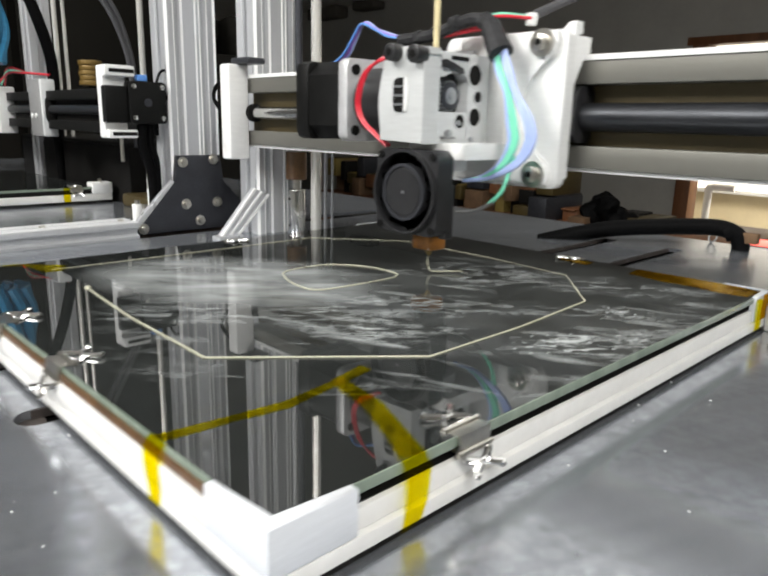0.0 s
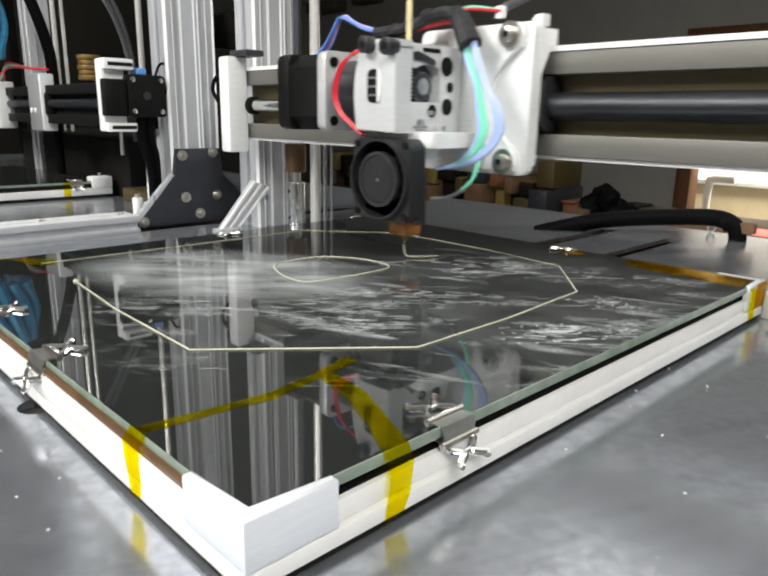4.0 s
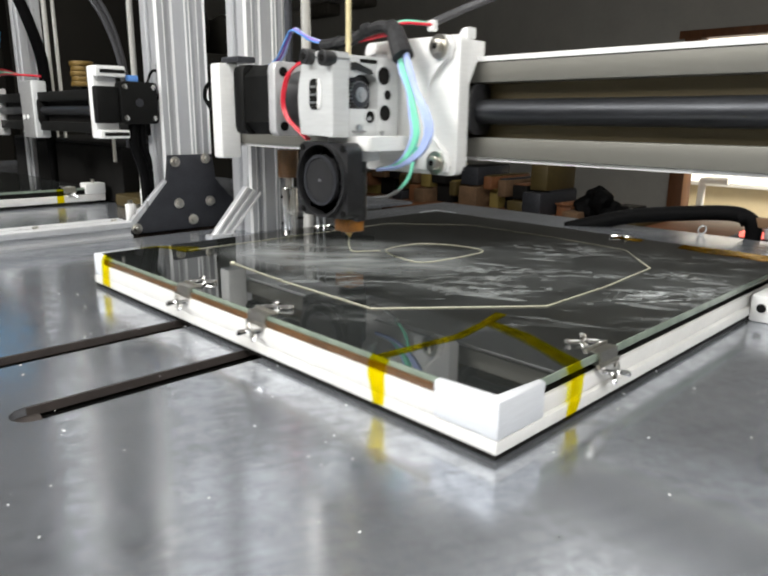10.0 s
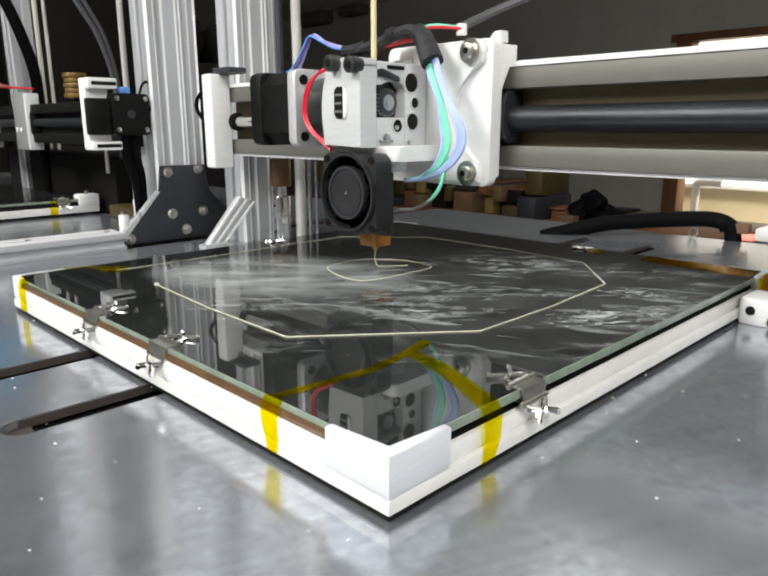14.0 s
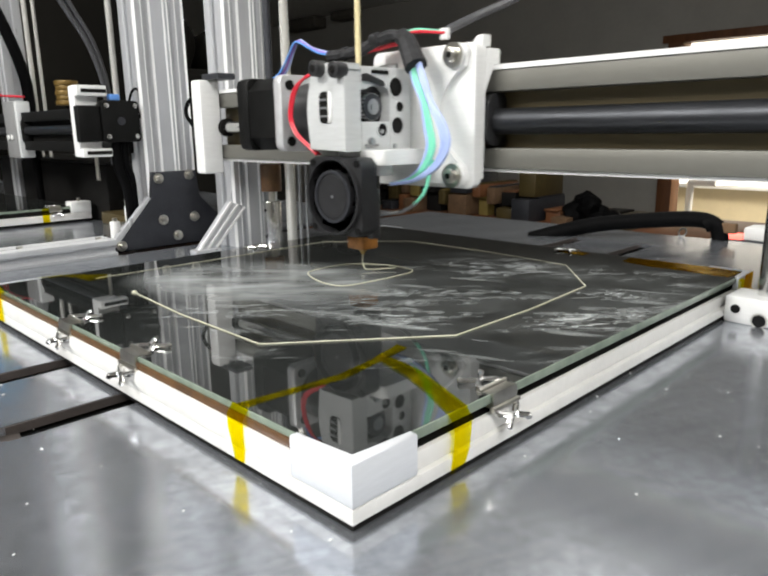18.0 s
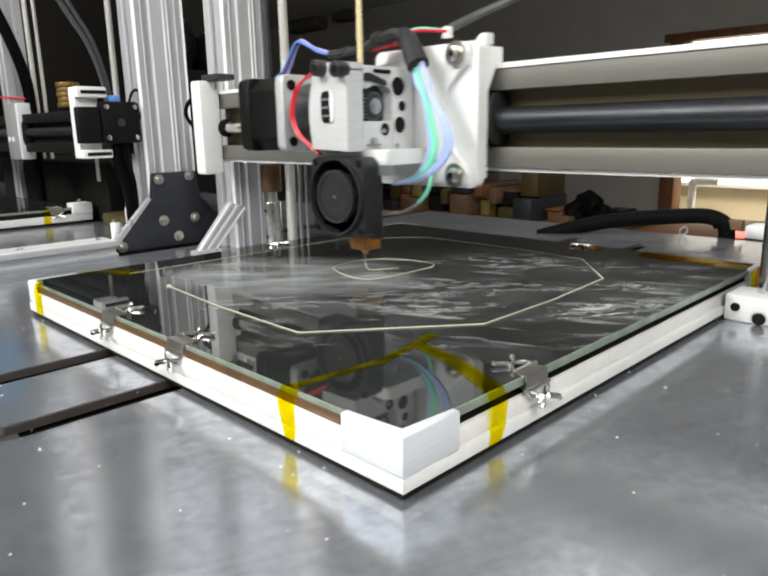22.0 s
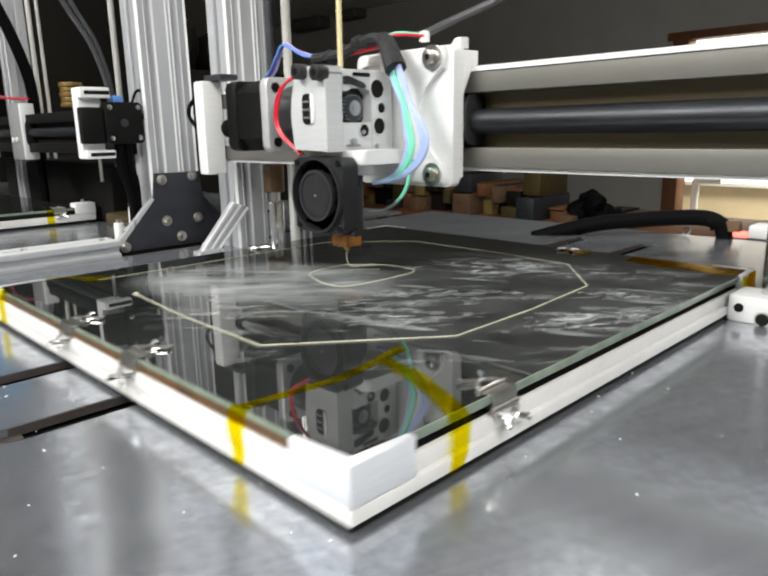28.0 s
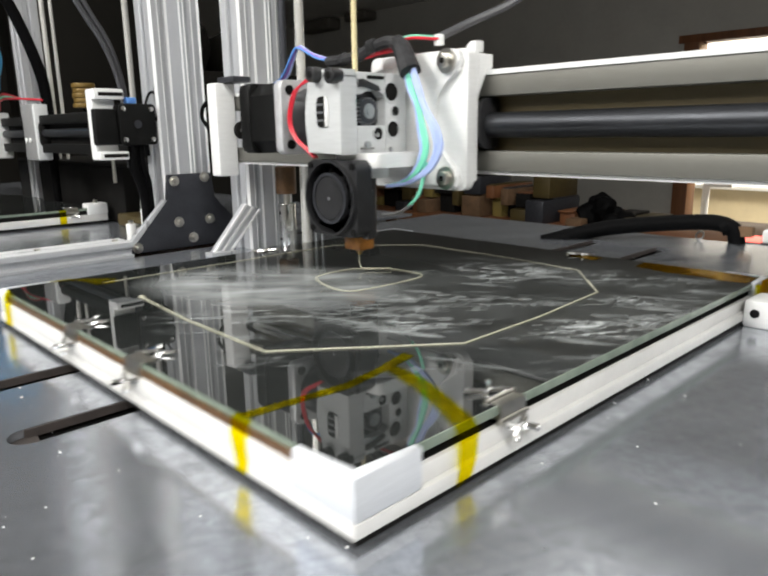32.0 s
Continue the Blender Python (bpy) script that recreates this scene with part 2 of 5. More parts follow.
def glass_plate_material():
    """Dark glass over a black plate: dried glue smears in brush strokes, painted bracket reflection."""
    m = bpy.data.materials.new("dark_smeared_glass")
    m.use_nodes = True
    n, l = m.node_tree.nodes, m.node_tree.links
    b = n["Principled BSDF"]
    b.inputs["Specular IOR Level"].default_value = 0.8

    def times(a, c):
        q = n.new("ShaderNodeMath")
        q.operation = "MULTIPLY"
        l.new(a, q.inputs[0])
        l.new(c, q.inputs[1])
        return q.outputs[0]

    def larger(a, c):
        q = n.new("ShaderNodeMath")
        q.operation = "MAXIMUM"
        l.new(a, q.inputs[0])
        l.new(c, q.inputs[1])
        return q.outputs[0]

    def spot(x, y, rx, ry, rot):
        tc, mp, g = n.new("ShaderNodeTexCoord"), n.new("ShaderNodeMapping"), n.new("ShaderNodeTexGradient")
        mp.vector_type = "TEXTURE"
        mp.inputs["Location"].default_value = (x, y, GLASS_Z)
        mp.inputs["Rotation"].default_value = (0, 0, radians(rot))
        mp.inputs["Scale"].default_value = (rx, ry, 1)
        g.gradient_type = "SPHERICAL"
        l.new(tc.outputs["Object"], mp.inputs["Vector"])
        l.new(mp.outputs[0], g.inputs["Vector"])
        return ramp_of(n, l, g.outputs["Fac"], 0.0, 0.45)

    streak = ramp_of(n, l, link_noise(n, l, 85, (0.45, 1.0, 1), 10, 47, 0.5).outputs["Fac"], 0.46, 0.64, 0.0, 0.9)
    fine = ramp_of(n, l, link_noise(n, l, 300, (0.26, 1.0, 1), 7, 48, 0.9).outputs["Fac"], 0.53, 0.67, 0.0, 1.0)
    patch = ramp_of(n, l, link_noise(n, l, 24, (0.5, 1, 1), 7, 46, 0.4).outputs["Fac"], 0.43, 0.56)
    crumb = ramp_of(n, l, link_noise(n, l, 330, (1, 1, 1), 3).outputs["Fac"], 0.60, 0.68)
    haze = ramp_of(n, l, link_noise(n, l, 12, (0.5, 1, 1), 4, 48, 0.4).outputs["Fac"], 0.30, 0.75, 0.0, 0.025)
    grain = ramp_of(n, l, link_noise(n, l, 900, (0.3, 1.0, 1), 4, 42, 0.2).outputs["Fac"], 0.40, 0.58, 0.1, 1.0)
    swipe = ramp_of(n, l, link_noise(n, l, 130, (0.16, 1.0, 1), 8, 24, 0.4).outputs["Fac"], 0.53, 0.70, 0.0, 0.7)
    patch_2 = ramp_of(n, l, link_noise(n, l, 17, (0.7, 1, 1), 5, 30, 0.6).outputs["Fac"], 0.47, 0.60)
    smear = times(larger(times(larger(times(streak, grain), fine), patch), times(swipe, patch_2)), spot(-0.082, 0.150, 0.155, 0.115, 60))
    speck = ramp_of(n, l, link_noise(n, l, 1500, (0.6, 1, 1), 3).outputs["Fac"], 0.34, 0.58, 0.45, 1.0)
    smear = times(smear, speck)
    crumbs = times(times(crumb, patch), spot(-0.030, 0.165, 0.085, 0.032, 88))
    veil = ramp_of(n, l, times(spot(-0.080, 0.165, 0.145, 0.105, 60), ramp_of(n, l, link_noise(n, l, 55, (0.5, 1, 1), 9, 46, 0.3).outputs["Fac"], 0.36, 0.64, 0.2, 1.0)), 0.0, 1.0, 0.0, 0.10)
    # pale patch paints the white end bracket's reflection into the glass colour
    bracket_reflection = ramp_of(n, l, times(spot(-0.178, 0.105, 0.085, 0.055, 30), ramp_of(n, l, link_noise(n, l, 60, (0.4, 1, 1), 6, 46, 0.3).outputs["Fac"], 0.36, 0.64, 0.3, 1.0)), 0.0, 1.0, 0.0, 0.58)
    all_ = larger(larger(larger(smear, crumbs), haze), larger(veil, bracket_reflection))
    mix = n.new("ShaderNodeMix")
    mix.data_type = "RGBA"
    mix.inputs["A"].default_value = (0.013, 0.0145, 0.0138, 1)
    mix.inputs["B"].default_value = (0.74, 0.78, 0.78, 1)
    l.new(ramp_of(n, l, all_, 0.0, 1.0, 0.0, 0.92), mix.inputs["Factor"])
    l.new(mix.outputs["Result"], b.inputs["Base Color"])
    l.new(ramp_of(n, l, all_, 0.0, 0.6, 0.02, 0.13), b.inputs["Roughness"])
    return m


def deck_material():
    """Sheet metal with smudges and clouding."""
    m = bpy.data.materials.new("brushed_sheet_metal")
    m.use_nodes = True
    n, l = m.node_tree.nodes, m.node_tree.links
    b = n["Principled BSDF"]
    b.inputs["Metallic"].default_value = 0.72
    cloud = link_noise(n, l, 9, (1, 0.6, 1), 4, 15, 0.6)
    wipe = link_noise(n, l, 34, (0.22, 1, 1), 6, 62, 0.3)
    brush = link_noise(n, l, 420, (0.03, 1, 1), 4, 68)
    spots = link_noise(n, l, 210, (1, 1, 1), 6, 0, 0.3)

    def blend(a, c, f):
        q = n.new("ShaderNodeMix")
        q.inputs["Factor"].default_value = f
        l.new(a, q.inputs["A"])
        l.new(c, q.inputs["B"])
        return q.outputs["Result"]

    stains = blend(blend(cloud.outputs["Fac"], wipe.outputs["Fac"], 0.55), spots.outputs["Fac"], 0.32)
    tone = blend(stains, brush.outputs["Fac"], 0.15)
    mul = n.new("ShaderNodeMix")
    mul.data_type, mul.blend_type = "RGBA", "MULTIPLY"
    mul.inputs["Factor"].default_value = 1
    mul.inputs["A"].default_value = (0.475, 0.500, 0.545, 1)
    l.new(ramp_of(n, l, tone, 0.39, 0.61, 0.66, 1.26), mul.inputs["B"])
    l.new(mul.outputs["Result"], b.inputs["Base Color"])
    l.new(ramp_of(n, l, stains, 0.36, 0.64, 0.27, 0.10), b.inputs["Roughness"])
    l.new(ramp_of(n, l, stains, 0.36, 0.64, 0.70, 0.88), b.inputs["Metallic"])
    bp = n.new("ShaderNodeBump")
    bp.inputs["Strength"].default_value, bp.inputs["Distance"].default_value = 0.06, 0.0002
    l.new(blend(brush.outputs["Fac"], wipe.outputs["Fac"], 0.5), bp.inputs["Height"])
    l.new(bp.outputs[0], b.inputs["Normal"])
    return m


def clear_tape_material(name, skin, tint, hold):
    """Polyimide tape: a coloured filter with a glossy skin."""
    m = bpy.data.materials.new(name)
    m.use_nodes = True
    n, l = m.node_tree.nodes, m.node_tree.links
    b = n["Principled BSDF"]
    no = link_noise(n, l, 70, (1, 1, 1), 3)
    b.inputs["Base Color"].default_value = skin
    b.inputs["Roughness"].default_value = 0.14
    crease = n.new("ShaderNodeBump")
    crease.inputs["Strength"].default_value, crease.inputs["Distance"].default_value = 0.5, 0.0006
    l.new(link_noise(n, l, 260, (1, 1, 1), 3).outputs["Fac"], crease.inputs["Height"])
    l.new(crease.outputs[0], b.inputs["Normal"])
    clear = n.new("ShaderNodeBsdfTransparent")
    clear.inputs["Color"].default_value = tint
    mix = n.new("ShaderNodeMixShader")
    l.new(ramp_of(n, l, no.outputs["Fac"], 0.45, 0.75, hold * 0.1, hold), mix.inputs[0])
    l.new(clear.outputs[0], mix.inputs[1])
    l.new(b.outputs[0], mix.inputs[2])
    l.new(mix.outputs[0], n["Material Output"].inputs["Surface"])
    return m


def clear_glass_edge():
    m = bpy.data.materials.new("green_glass_edge")
    m.use_nodes = True
    b = m.node_tree.nodes["Principled BSDF"]
    n, l = m.node_tree.nodes, m.node_tree.links
    no = link_noise(n, l, 150, (1, 1, 0.2), 4)
    mix = n.new("ShaderNodeMix")
    mix.data_type = "RGBA"
    mix.inputs["A"].default_value = (0.13, 0.165, 0.135, 1)
    mix.inputs["B"].default_value = (0.30, 0.355, 0.29, 1)
    l.new(no.outputs["Fac"], mix.inputs["Factor"])
    l.new(mix.outputs["Result"], b.inputs["Base Color"])
    b.inputs["Roughness"].default_value = 0.12
    return m


M_GLASS = glass_plate_material()
M_DECK = deck_material()
M_TAPE = clear_tape_material("yellow_polyimide_tape", (0.58, 0.50, 0.02, 1), (0.96, 0.90, 0.10, 1), 0.095)
M_AMBER = clear_tape_material("amber_polyimide_tape", (0.75, 0.5, 0.03, 1), (0.9, 0.7, 0.05, 1), 0.38)
M_EDGE = clear_glass_edge()


def glow(name, colour, strength):
    m = bpy.data.materials.new(name)
    m.use_nodes = True
    b = m.node_tree.nodes["Principled BSDF"]
    b.inputs["Base Color"].default_value = (*colour, 1)
    b.inputs["Emission Color"].default_value = (*colour, 1)
    b.inputs["Emission Strength"].default_value = strength
    return m


M_GLOW = glow("lit_window", (1.0, 0.95, 0.85), 1.6)
M_REDGLOW = glow("red_indicator", (1.0, 0.16, 0.12), 2.0)

# ---------------------------------------------------------------- mesh tools


def mesh_of(bm, name, material, smooth=True):
    bmesh.ops.recalc_face_normals(bm, faces=bm.faces)
    me = bpy.data.meshes.new(name)
    bm.to_mesh(me)
    bm.free()
    if material:
        me.materials.append(material)
    if smooth:
        for p in me.polygons:
            p.use_smooth = True
        me.set_sharp_from_angle(angle=radians(38))
    return me


def part(name, bm, material, parent, label="", m=None):
    """One mesh object under a thing or under a part, drawn in the world's place of the thing."""
    ob = new(name, mesh_of(bm, name, material))
    ob.parent = parent
    shift = Matrix.Translation(-BASE.get(parent.name, Vector()))
    ob.matrix_basis = shift @ m if m is not None else shift
    if label:
        ob["label"] = label
    return ob


BASE = {}


def thing(name, label, category, group="", kind="", at=(0, 0, 0)):
    ob = new(name)
    ob.empty_display_size = 0.01
    ob.location = at
    BASE[ob.name] = Vector(at)
    return tagged(ob, label, category, group, kind)


def solo(name, bm, material, label, category, group="", kind="", m=None):
    ob = new(name, mesh_of(bm, name, material))
    if m is not None:
        ob.matrix_basis = m
    return tagged(ob, label, category, group, kind)


def box(x0, x1, y0, y1, z0, z1, bevel=0.0, seg=2, bm=None):
    own = bmesh.new()
    vs = [own.verts.new((x, y, z)) for x in (x0, x1) for y in (y0, y1) for z in (z0, z1)]
    for q in ((0, 1, 3, 2), (4, 6, 7, 5), (0, 4, 5, 1), (2, 3, 7, 6), (0, 2, 6, 4), (1, 5, 7, 3)):
        own.faces.new([vs[i] for i in q])
    if bevel:
        bmesh.ops.bevel(own, geom=own.edges[:], offset=bevel, segments=seg, profile=0.5, affect="EDGES")
    if bm is None:
        return own
    return merge(bm, own)


def merge(bm, own, m=None):
    me = bpy.data.meshes.new("piece")
    if m is not None:
        own.transform(m)
    own.to_mesh(me)
    own.free()
    bm.from_mesh(me)
    bpy.data.meshes.remove(me)
    return bm


def rod(p, q, r, seg=20, bm=None, r2=None, caps=True, bevel=0.0):
    own = bmesh.new()
    p, q = Vector(p), Vector(q)
    bmesh.ops.create_cone(own, cap_ends=caps, segments=seg, radius1=r, radius2=r if r2 is None else r2, depth=(q - p).length)
    if bevel:
        rim = [e for e in own.edges if len(e.link_faces) == 2 and any(len(fa.verts) > 4 for fa in e.link_faces)]
        bmesh.ops.bevel(own, geom=rim, offset=bevel, segments=2, profile=0.5, affect="EDGES")
    own.transform(Matrix.Translation((p + q) / 2) @ (q - p).to_track_quat("Z", "Y").to_matrix().to_4x4())
    if bm is None:
        return own
    return merge(bm, own)


def smooth_path(pts, n=8, closed=False):
    """Catmull-Rom points through pts."""
    pts = [Vector(p) for p in pts]
    out, k = [], len(pts)
    for i in range(k if closed else k - 1):
        a, b = pts[i], pts[(i + 1) % k]
        z = pts[i - 1] if closed or i else a * 2 - b
        c = pts[(i + 2) % k] if closed or i + 2 < k else b * 2 - a
        for j in range(n):
            u = j / n
            out.append(0.5 * ((2 * a) + (b - z) * u + (2 * z - 5 * a + 4 * b - c) * u * u + (3 * a - z - 3 * b + c) * u ** 3))
    if not closed:
        out.append(pts[-1])
    return out


def tube(pts, r, seg=10, bm=None, closed=False, flat=1.0):
    """A round strand along points; flat < 1 squashes it in z."""
    own = bmesh.new()
    rings, k = [], len(pts)
    side = None
    for i, p in enumerate(pts):
        a = pts[(i + 1) % k] if closed or i + 1 < k else pts[i]
        b = pts[i - 1] if closed or i else pts[i]
        d = (a - b).normalized()
        if side is None:
            side = d.cross(Vector((0, 0, 1)))
            if side.length < 0.05:
                side = d.cross(Vector((0, 1, 0)))
        side = (side - d * side.dot(d)).normalized()
        top = side.cross(d)
        rings.append([own.verts.new(p + (side * math.cos(w) + top * math.sin(w) * flat) * r) for w in (2 * math.pi * s / seg for s in range(seg))])
    for i in range(k if closed else k - 1):
        u, v = rings[i], rings[(i + 1) % k]
        for s in range(seg):
            own.faces.new((u[s], u[(s + 1) % seg], v[(s + 1) % seg], v[s]))
    if not closed:
        own.faces.new(rings[0])
        own.faces.new(rings[-1][::-1])
    if bm is None:
        return own
    return merge(bm, own)


def prism(outline, lo, hi, axis="z", bevel=0.0, bm=None):
    """A flat outline (two coordinates) drawn out along an axis."""
    own = bmesh.new()

    def at(a, b, h):
        return {"z": (a, b, h), "y": (a, h, b), "x": (h, a, b)}[axis]

    lower = [own.verts.new(at(a, b, lo)) for a, b in outline]
    upper = [own.verts.new(at(a, b, hi)) for a, b in outline]
    k = len(outline)
    own.faces.new(lower[::-1])
    own.faces.new(upper)
    for i in range(k):
        own.faces.new((lower[i], lower[(i + 1) % k], upper[(i + 1) % k], upper[i]))
    if bevel:
        rim = [e for e in own.edges if any(len(fa.verts) == k for fa in e.link_faces)] if k > 4 else own.edges[:]
        bmesh.ops.bevel(own, geom=rim, offset=bevel, segments=2, profile=0.5, affect="EDGES")
    if bm is None:
        return own
    return merge(bm, own)


def round_rect(a0, a1, b0, b1, r, n=5):
    pts = []
    for ca, cb, start in ((a1 - r, b1 - r, 0), (a0 + r, b1 - r, 90), (a0 + r, b0 + r, 180), (a1 - r, b0 + r, 270)):
        for i in range(n + 1):
            w = radians(start + 90 * i / n)
            pts.append((ca + r * math.cos(w), cb + r * math.sin(w)))
    return pts


def slot_profile(wide, deep, slots_wide, slots_deep, mouth=0.006, depth=0.006, lip=0.0018):
    """Outline of slotted extrusion, centred; slots open on all four sides."""
    pts = []

    def side(length, count, place):
        step = length / count
        row = []
        for i in range(count):
            c = -length / 2 + step * (i + 0.5)
            row += [(c - mouth / 2 - lip * 0.7, 0), (c - mouth / 2, lip * 0.7), (c - mouth / 2, lip), (c - mouth * 0.85, lip), (c - mouth * 0.4, depth), (c + mouth * 0.4, depth), (c + mouth * 0.85, lip), (c + mouth / 2, lip), (c + mouth / 2, lip * 0.6), (c + mouth / 2 + lip * 0.7, 0)]
        return [place(u, v) for u, v in [(-length / 2 + lip * 0.8, 0)] + row + [(length / 2 - lip * 0.8, 0)]]

    pts += side(wide, slots_wide, lambda u, v: (u, -deep / 2 + v))
    pts += side(deep, slots_deep, lambda u, v: (wide / 2 - v, u))
    pts += side(wide, slots_wide, lambda u, v: (-u, deep / 2 - v))
    pts += side(deep, slots_deep, lambda u, v: (-wide / 2 + v, -u))
    return pts


def shifted(outline, da, db):
    return [(a + da, b + db) for a, b in outline]


def cap_screw(centre, way, r=0.0027, h=0.003, bm=None):
    """A socket-head screw: washer, head and hexagon socket."""
    own = bm or bmesh.new()
    c, w = Vector(centre), Vector(way).normalized()
    rod(c, c + w * 0.0008, r * 1.75, 20, own)
    rod(c + w * 0.0008, c + w * (0.0008 + h), r, 18, own, bevel=0.0004)
    return own

# ---------------------------------------------------------------- the room


def build_room():
    x0, x1, y0, y1, zf, zc = -9.5, 2.5, -2.6, 6.0, -1.17, 1.55
    solo("floor", box(x0, x1, y0, 9.0, zf - 0.1, zf), M_FLOOR, "grey workshop floor", "floor", kind="structure")
    solo("ceiling", box(x0, x1, y0, 9.0, zc, zc + 0.1), M_CEIL, "white painted ceiling", "ceiling", kind="structure")
    # back wall with a doorway to a lit room
    d0, d1, dz = -2.43, -1.25, 0.80
    wall = bmesh.new()
    box(x0, d0, y1, y1 + 0.12, zf, zc, bm=wall)
    box(d1, x1, y1, y1 + 0.12, zf, zc, bm=wall)
    box(d0, d1, y1, y1 + 0.12, dz, zc, bm=wall)
    solo("wall_north", wall, M_WALL, "grey painted back wall in shade", "wall", kind="structure")
    solo("wall_west", box(x0 - 0.1, x0, y0, 9.0, zf, zc), M_WALL, "grey wall in deep shade", "wall", kind="structure")
    solo("wall_east", box(x1, x1 + 0.1, y0, 9.0, zf, zc), M_WALL, "grey painted side wall", "wall", kind="structure")
    solo("wall_south", box(x0, x1, y0 - 0.1, y0, zf, zc), M_CEIL, "pale painted wall behind the camera", "wall", kind="structure")
    solo("wall_next_room", box(-4.6, x1, 8.4, 8.5, zf, zc), M_CREAM, "cream wall of the lit room beyond", "wall", kind="structure")
    frame_ = thing("door_1", "brown wooden door frame of an open doorway", "door frame", kind="structure", at=(-1.84, 6.0, zf))
    part("jamb", box(d0, d0 + 0.13, y1 - 0.03, y1 + 0.15, zf, dz, 0.004), M_WOOD, frame_)
    part("jamb", box(d1 - 0.13, d1, y1 - 0.03, y1 + 0.15, zf, dz, 0.004), M_WOOD, frame_)
    part("lintel", box(d0 - 0.05, d1 + 0.05, y1 - 0.03, y1 + 0.15, dz - 0.005, dz + 0.06, 0.004), M_WOOD, frame_)
    win = thing("window_1", "bright window of the room beyond", "window", kind="structure", at=(-2.6, 8.38, -0.7))
    part("pane", box(-3.6, -1.5, 8.37, 8.39, -0.58, 1.3), M_GLOW, win, "bright window pane")
    part("window_sill", box(-3.65, -1.45, 8.30, 8.4, -0.63, -0.58, 0.004), M_WHITE, win)
    # a white arch of unknown kind, built as a plain bent pipe
    pipe = thing("bent_pipe", "white bent pipe beside the doorway", "pipe", at=(-2.2, 6.4, zf))
    part("tube", tube(smooth_path([(-2.33, 6.5, zf), (-2.33, 6.5, -0.50), (-2.31, 6.5, -0.43), (-2.22, 6.5, -0.42), (-2.10, 6.5, -0.42)], 8), 0.034, 14), M_WHITE, pipe)
    lamp = thing("indicator_lamp", "small red indicator lamp on a white box", "indicator", at=(-0.085, 0.56, -1.17))
    part("stand", box(-0.112, -0.050, 0.548, 0.585, -1.17, -0.0060, 0.002), M_GUSSET, lamp)
    part("lens", box(-0.103, -0.0835, 0.548, 0.560, -0.0060, -0.0012, 0.001), M_REDGLOW, lamp)
    part("box", box(-0.0830, -0.055, 0.548, 0.575, -0.0060, 0.0060, 0.002), M_WHITE, lamp)
    # cabinets and lumps fill the unlit background; their shade is painted
    tall = thing("shade_cabinet", "tall cabinet behind the neighbouring machine, shade painted near-black", "cabinet", at=(-2.2, 0.45, -1.17))
    part("carcass", box(-2.4, -1.75, 0.05, 0.80, -1.17, 1.2, 0.01), M_BACKSHADE, tall)
    part("door", box(-1.745, -1.73, 0.07, 0.42, -1.1, 1.18, 0.004), M_BACKSHADE, tall)
    part("door", box(-1.745, -1.73, 0.44, 0.78, -1.1, 1.18, 0.004), M_BACKSHADE, tall)
    low = thing("low_cabinet", "low cabinet with clutter on top, shade painted near-black", "cabinet", at=(-2.2, 1.1, -1.17))
    part("carcass", box(-2.4, -1.75, 0.82, 1.34, -1.17, 0.28, 0.01), M_BACKSHADE, low)
    part("door", box(-1.745, -1.73, 0.84, 1.32, -1.1, 0.26, 0.004), M_BACKSHADE, low)
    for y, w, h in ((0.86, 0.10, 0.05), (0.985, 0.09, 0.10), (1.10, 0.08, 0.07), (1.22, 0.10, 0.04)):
        heap = thing("dark_bundle", "rounded lump lying on the low cabinet, shade painted near-black", "bundle", "bundles on the cabinet", at=(-1.9, y, 0.28))
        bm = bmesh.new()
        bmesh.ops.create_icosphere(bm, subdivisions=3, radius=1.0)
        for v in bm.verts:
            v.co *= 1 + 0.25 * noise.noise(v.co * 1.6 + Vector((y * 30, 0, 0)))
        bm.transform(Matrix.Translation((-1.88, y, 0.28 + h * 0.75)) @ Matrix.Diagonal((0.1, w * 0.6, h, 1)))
        part("dark_lump", bm, M_BACKSHADE, heap)
    for x, w, d in ((-7.25, 0.62, 0.13), (-6.45, 0.40, 0.09)):
        unit = thing("wall_unit", "dark unit hung high on the far wall", "wall unit", "units on the far wall", at=(x, 5.9, 1.35))
        part("casing", box(x - w / 2, x + w / 2, 5.78, 5.995, 1.53 - d, 1.545, 0.03, 3), M_UNIT, unit)
        part("flap", box(x - w / 2 + 0.05, x + w / 2 - 0.05, 5.76, 5.78, 1.55 - d, 1.49 - d * 0.2, 0.006), M_UNIT, unit)


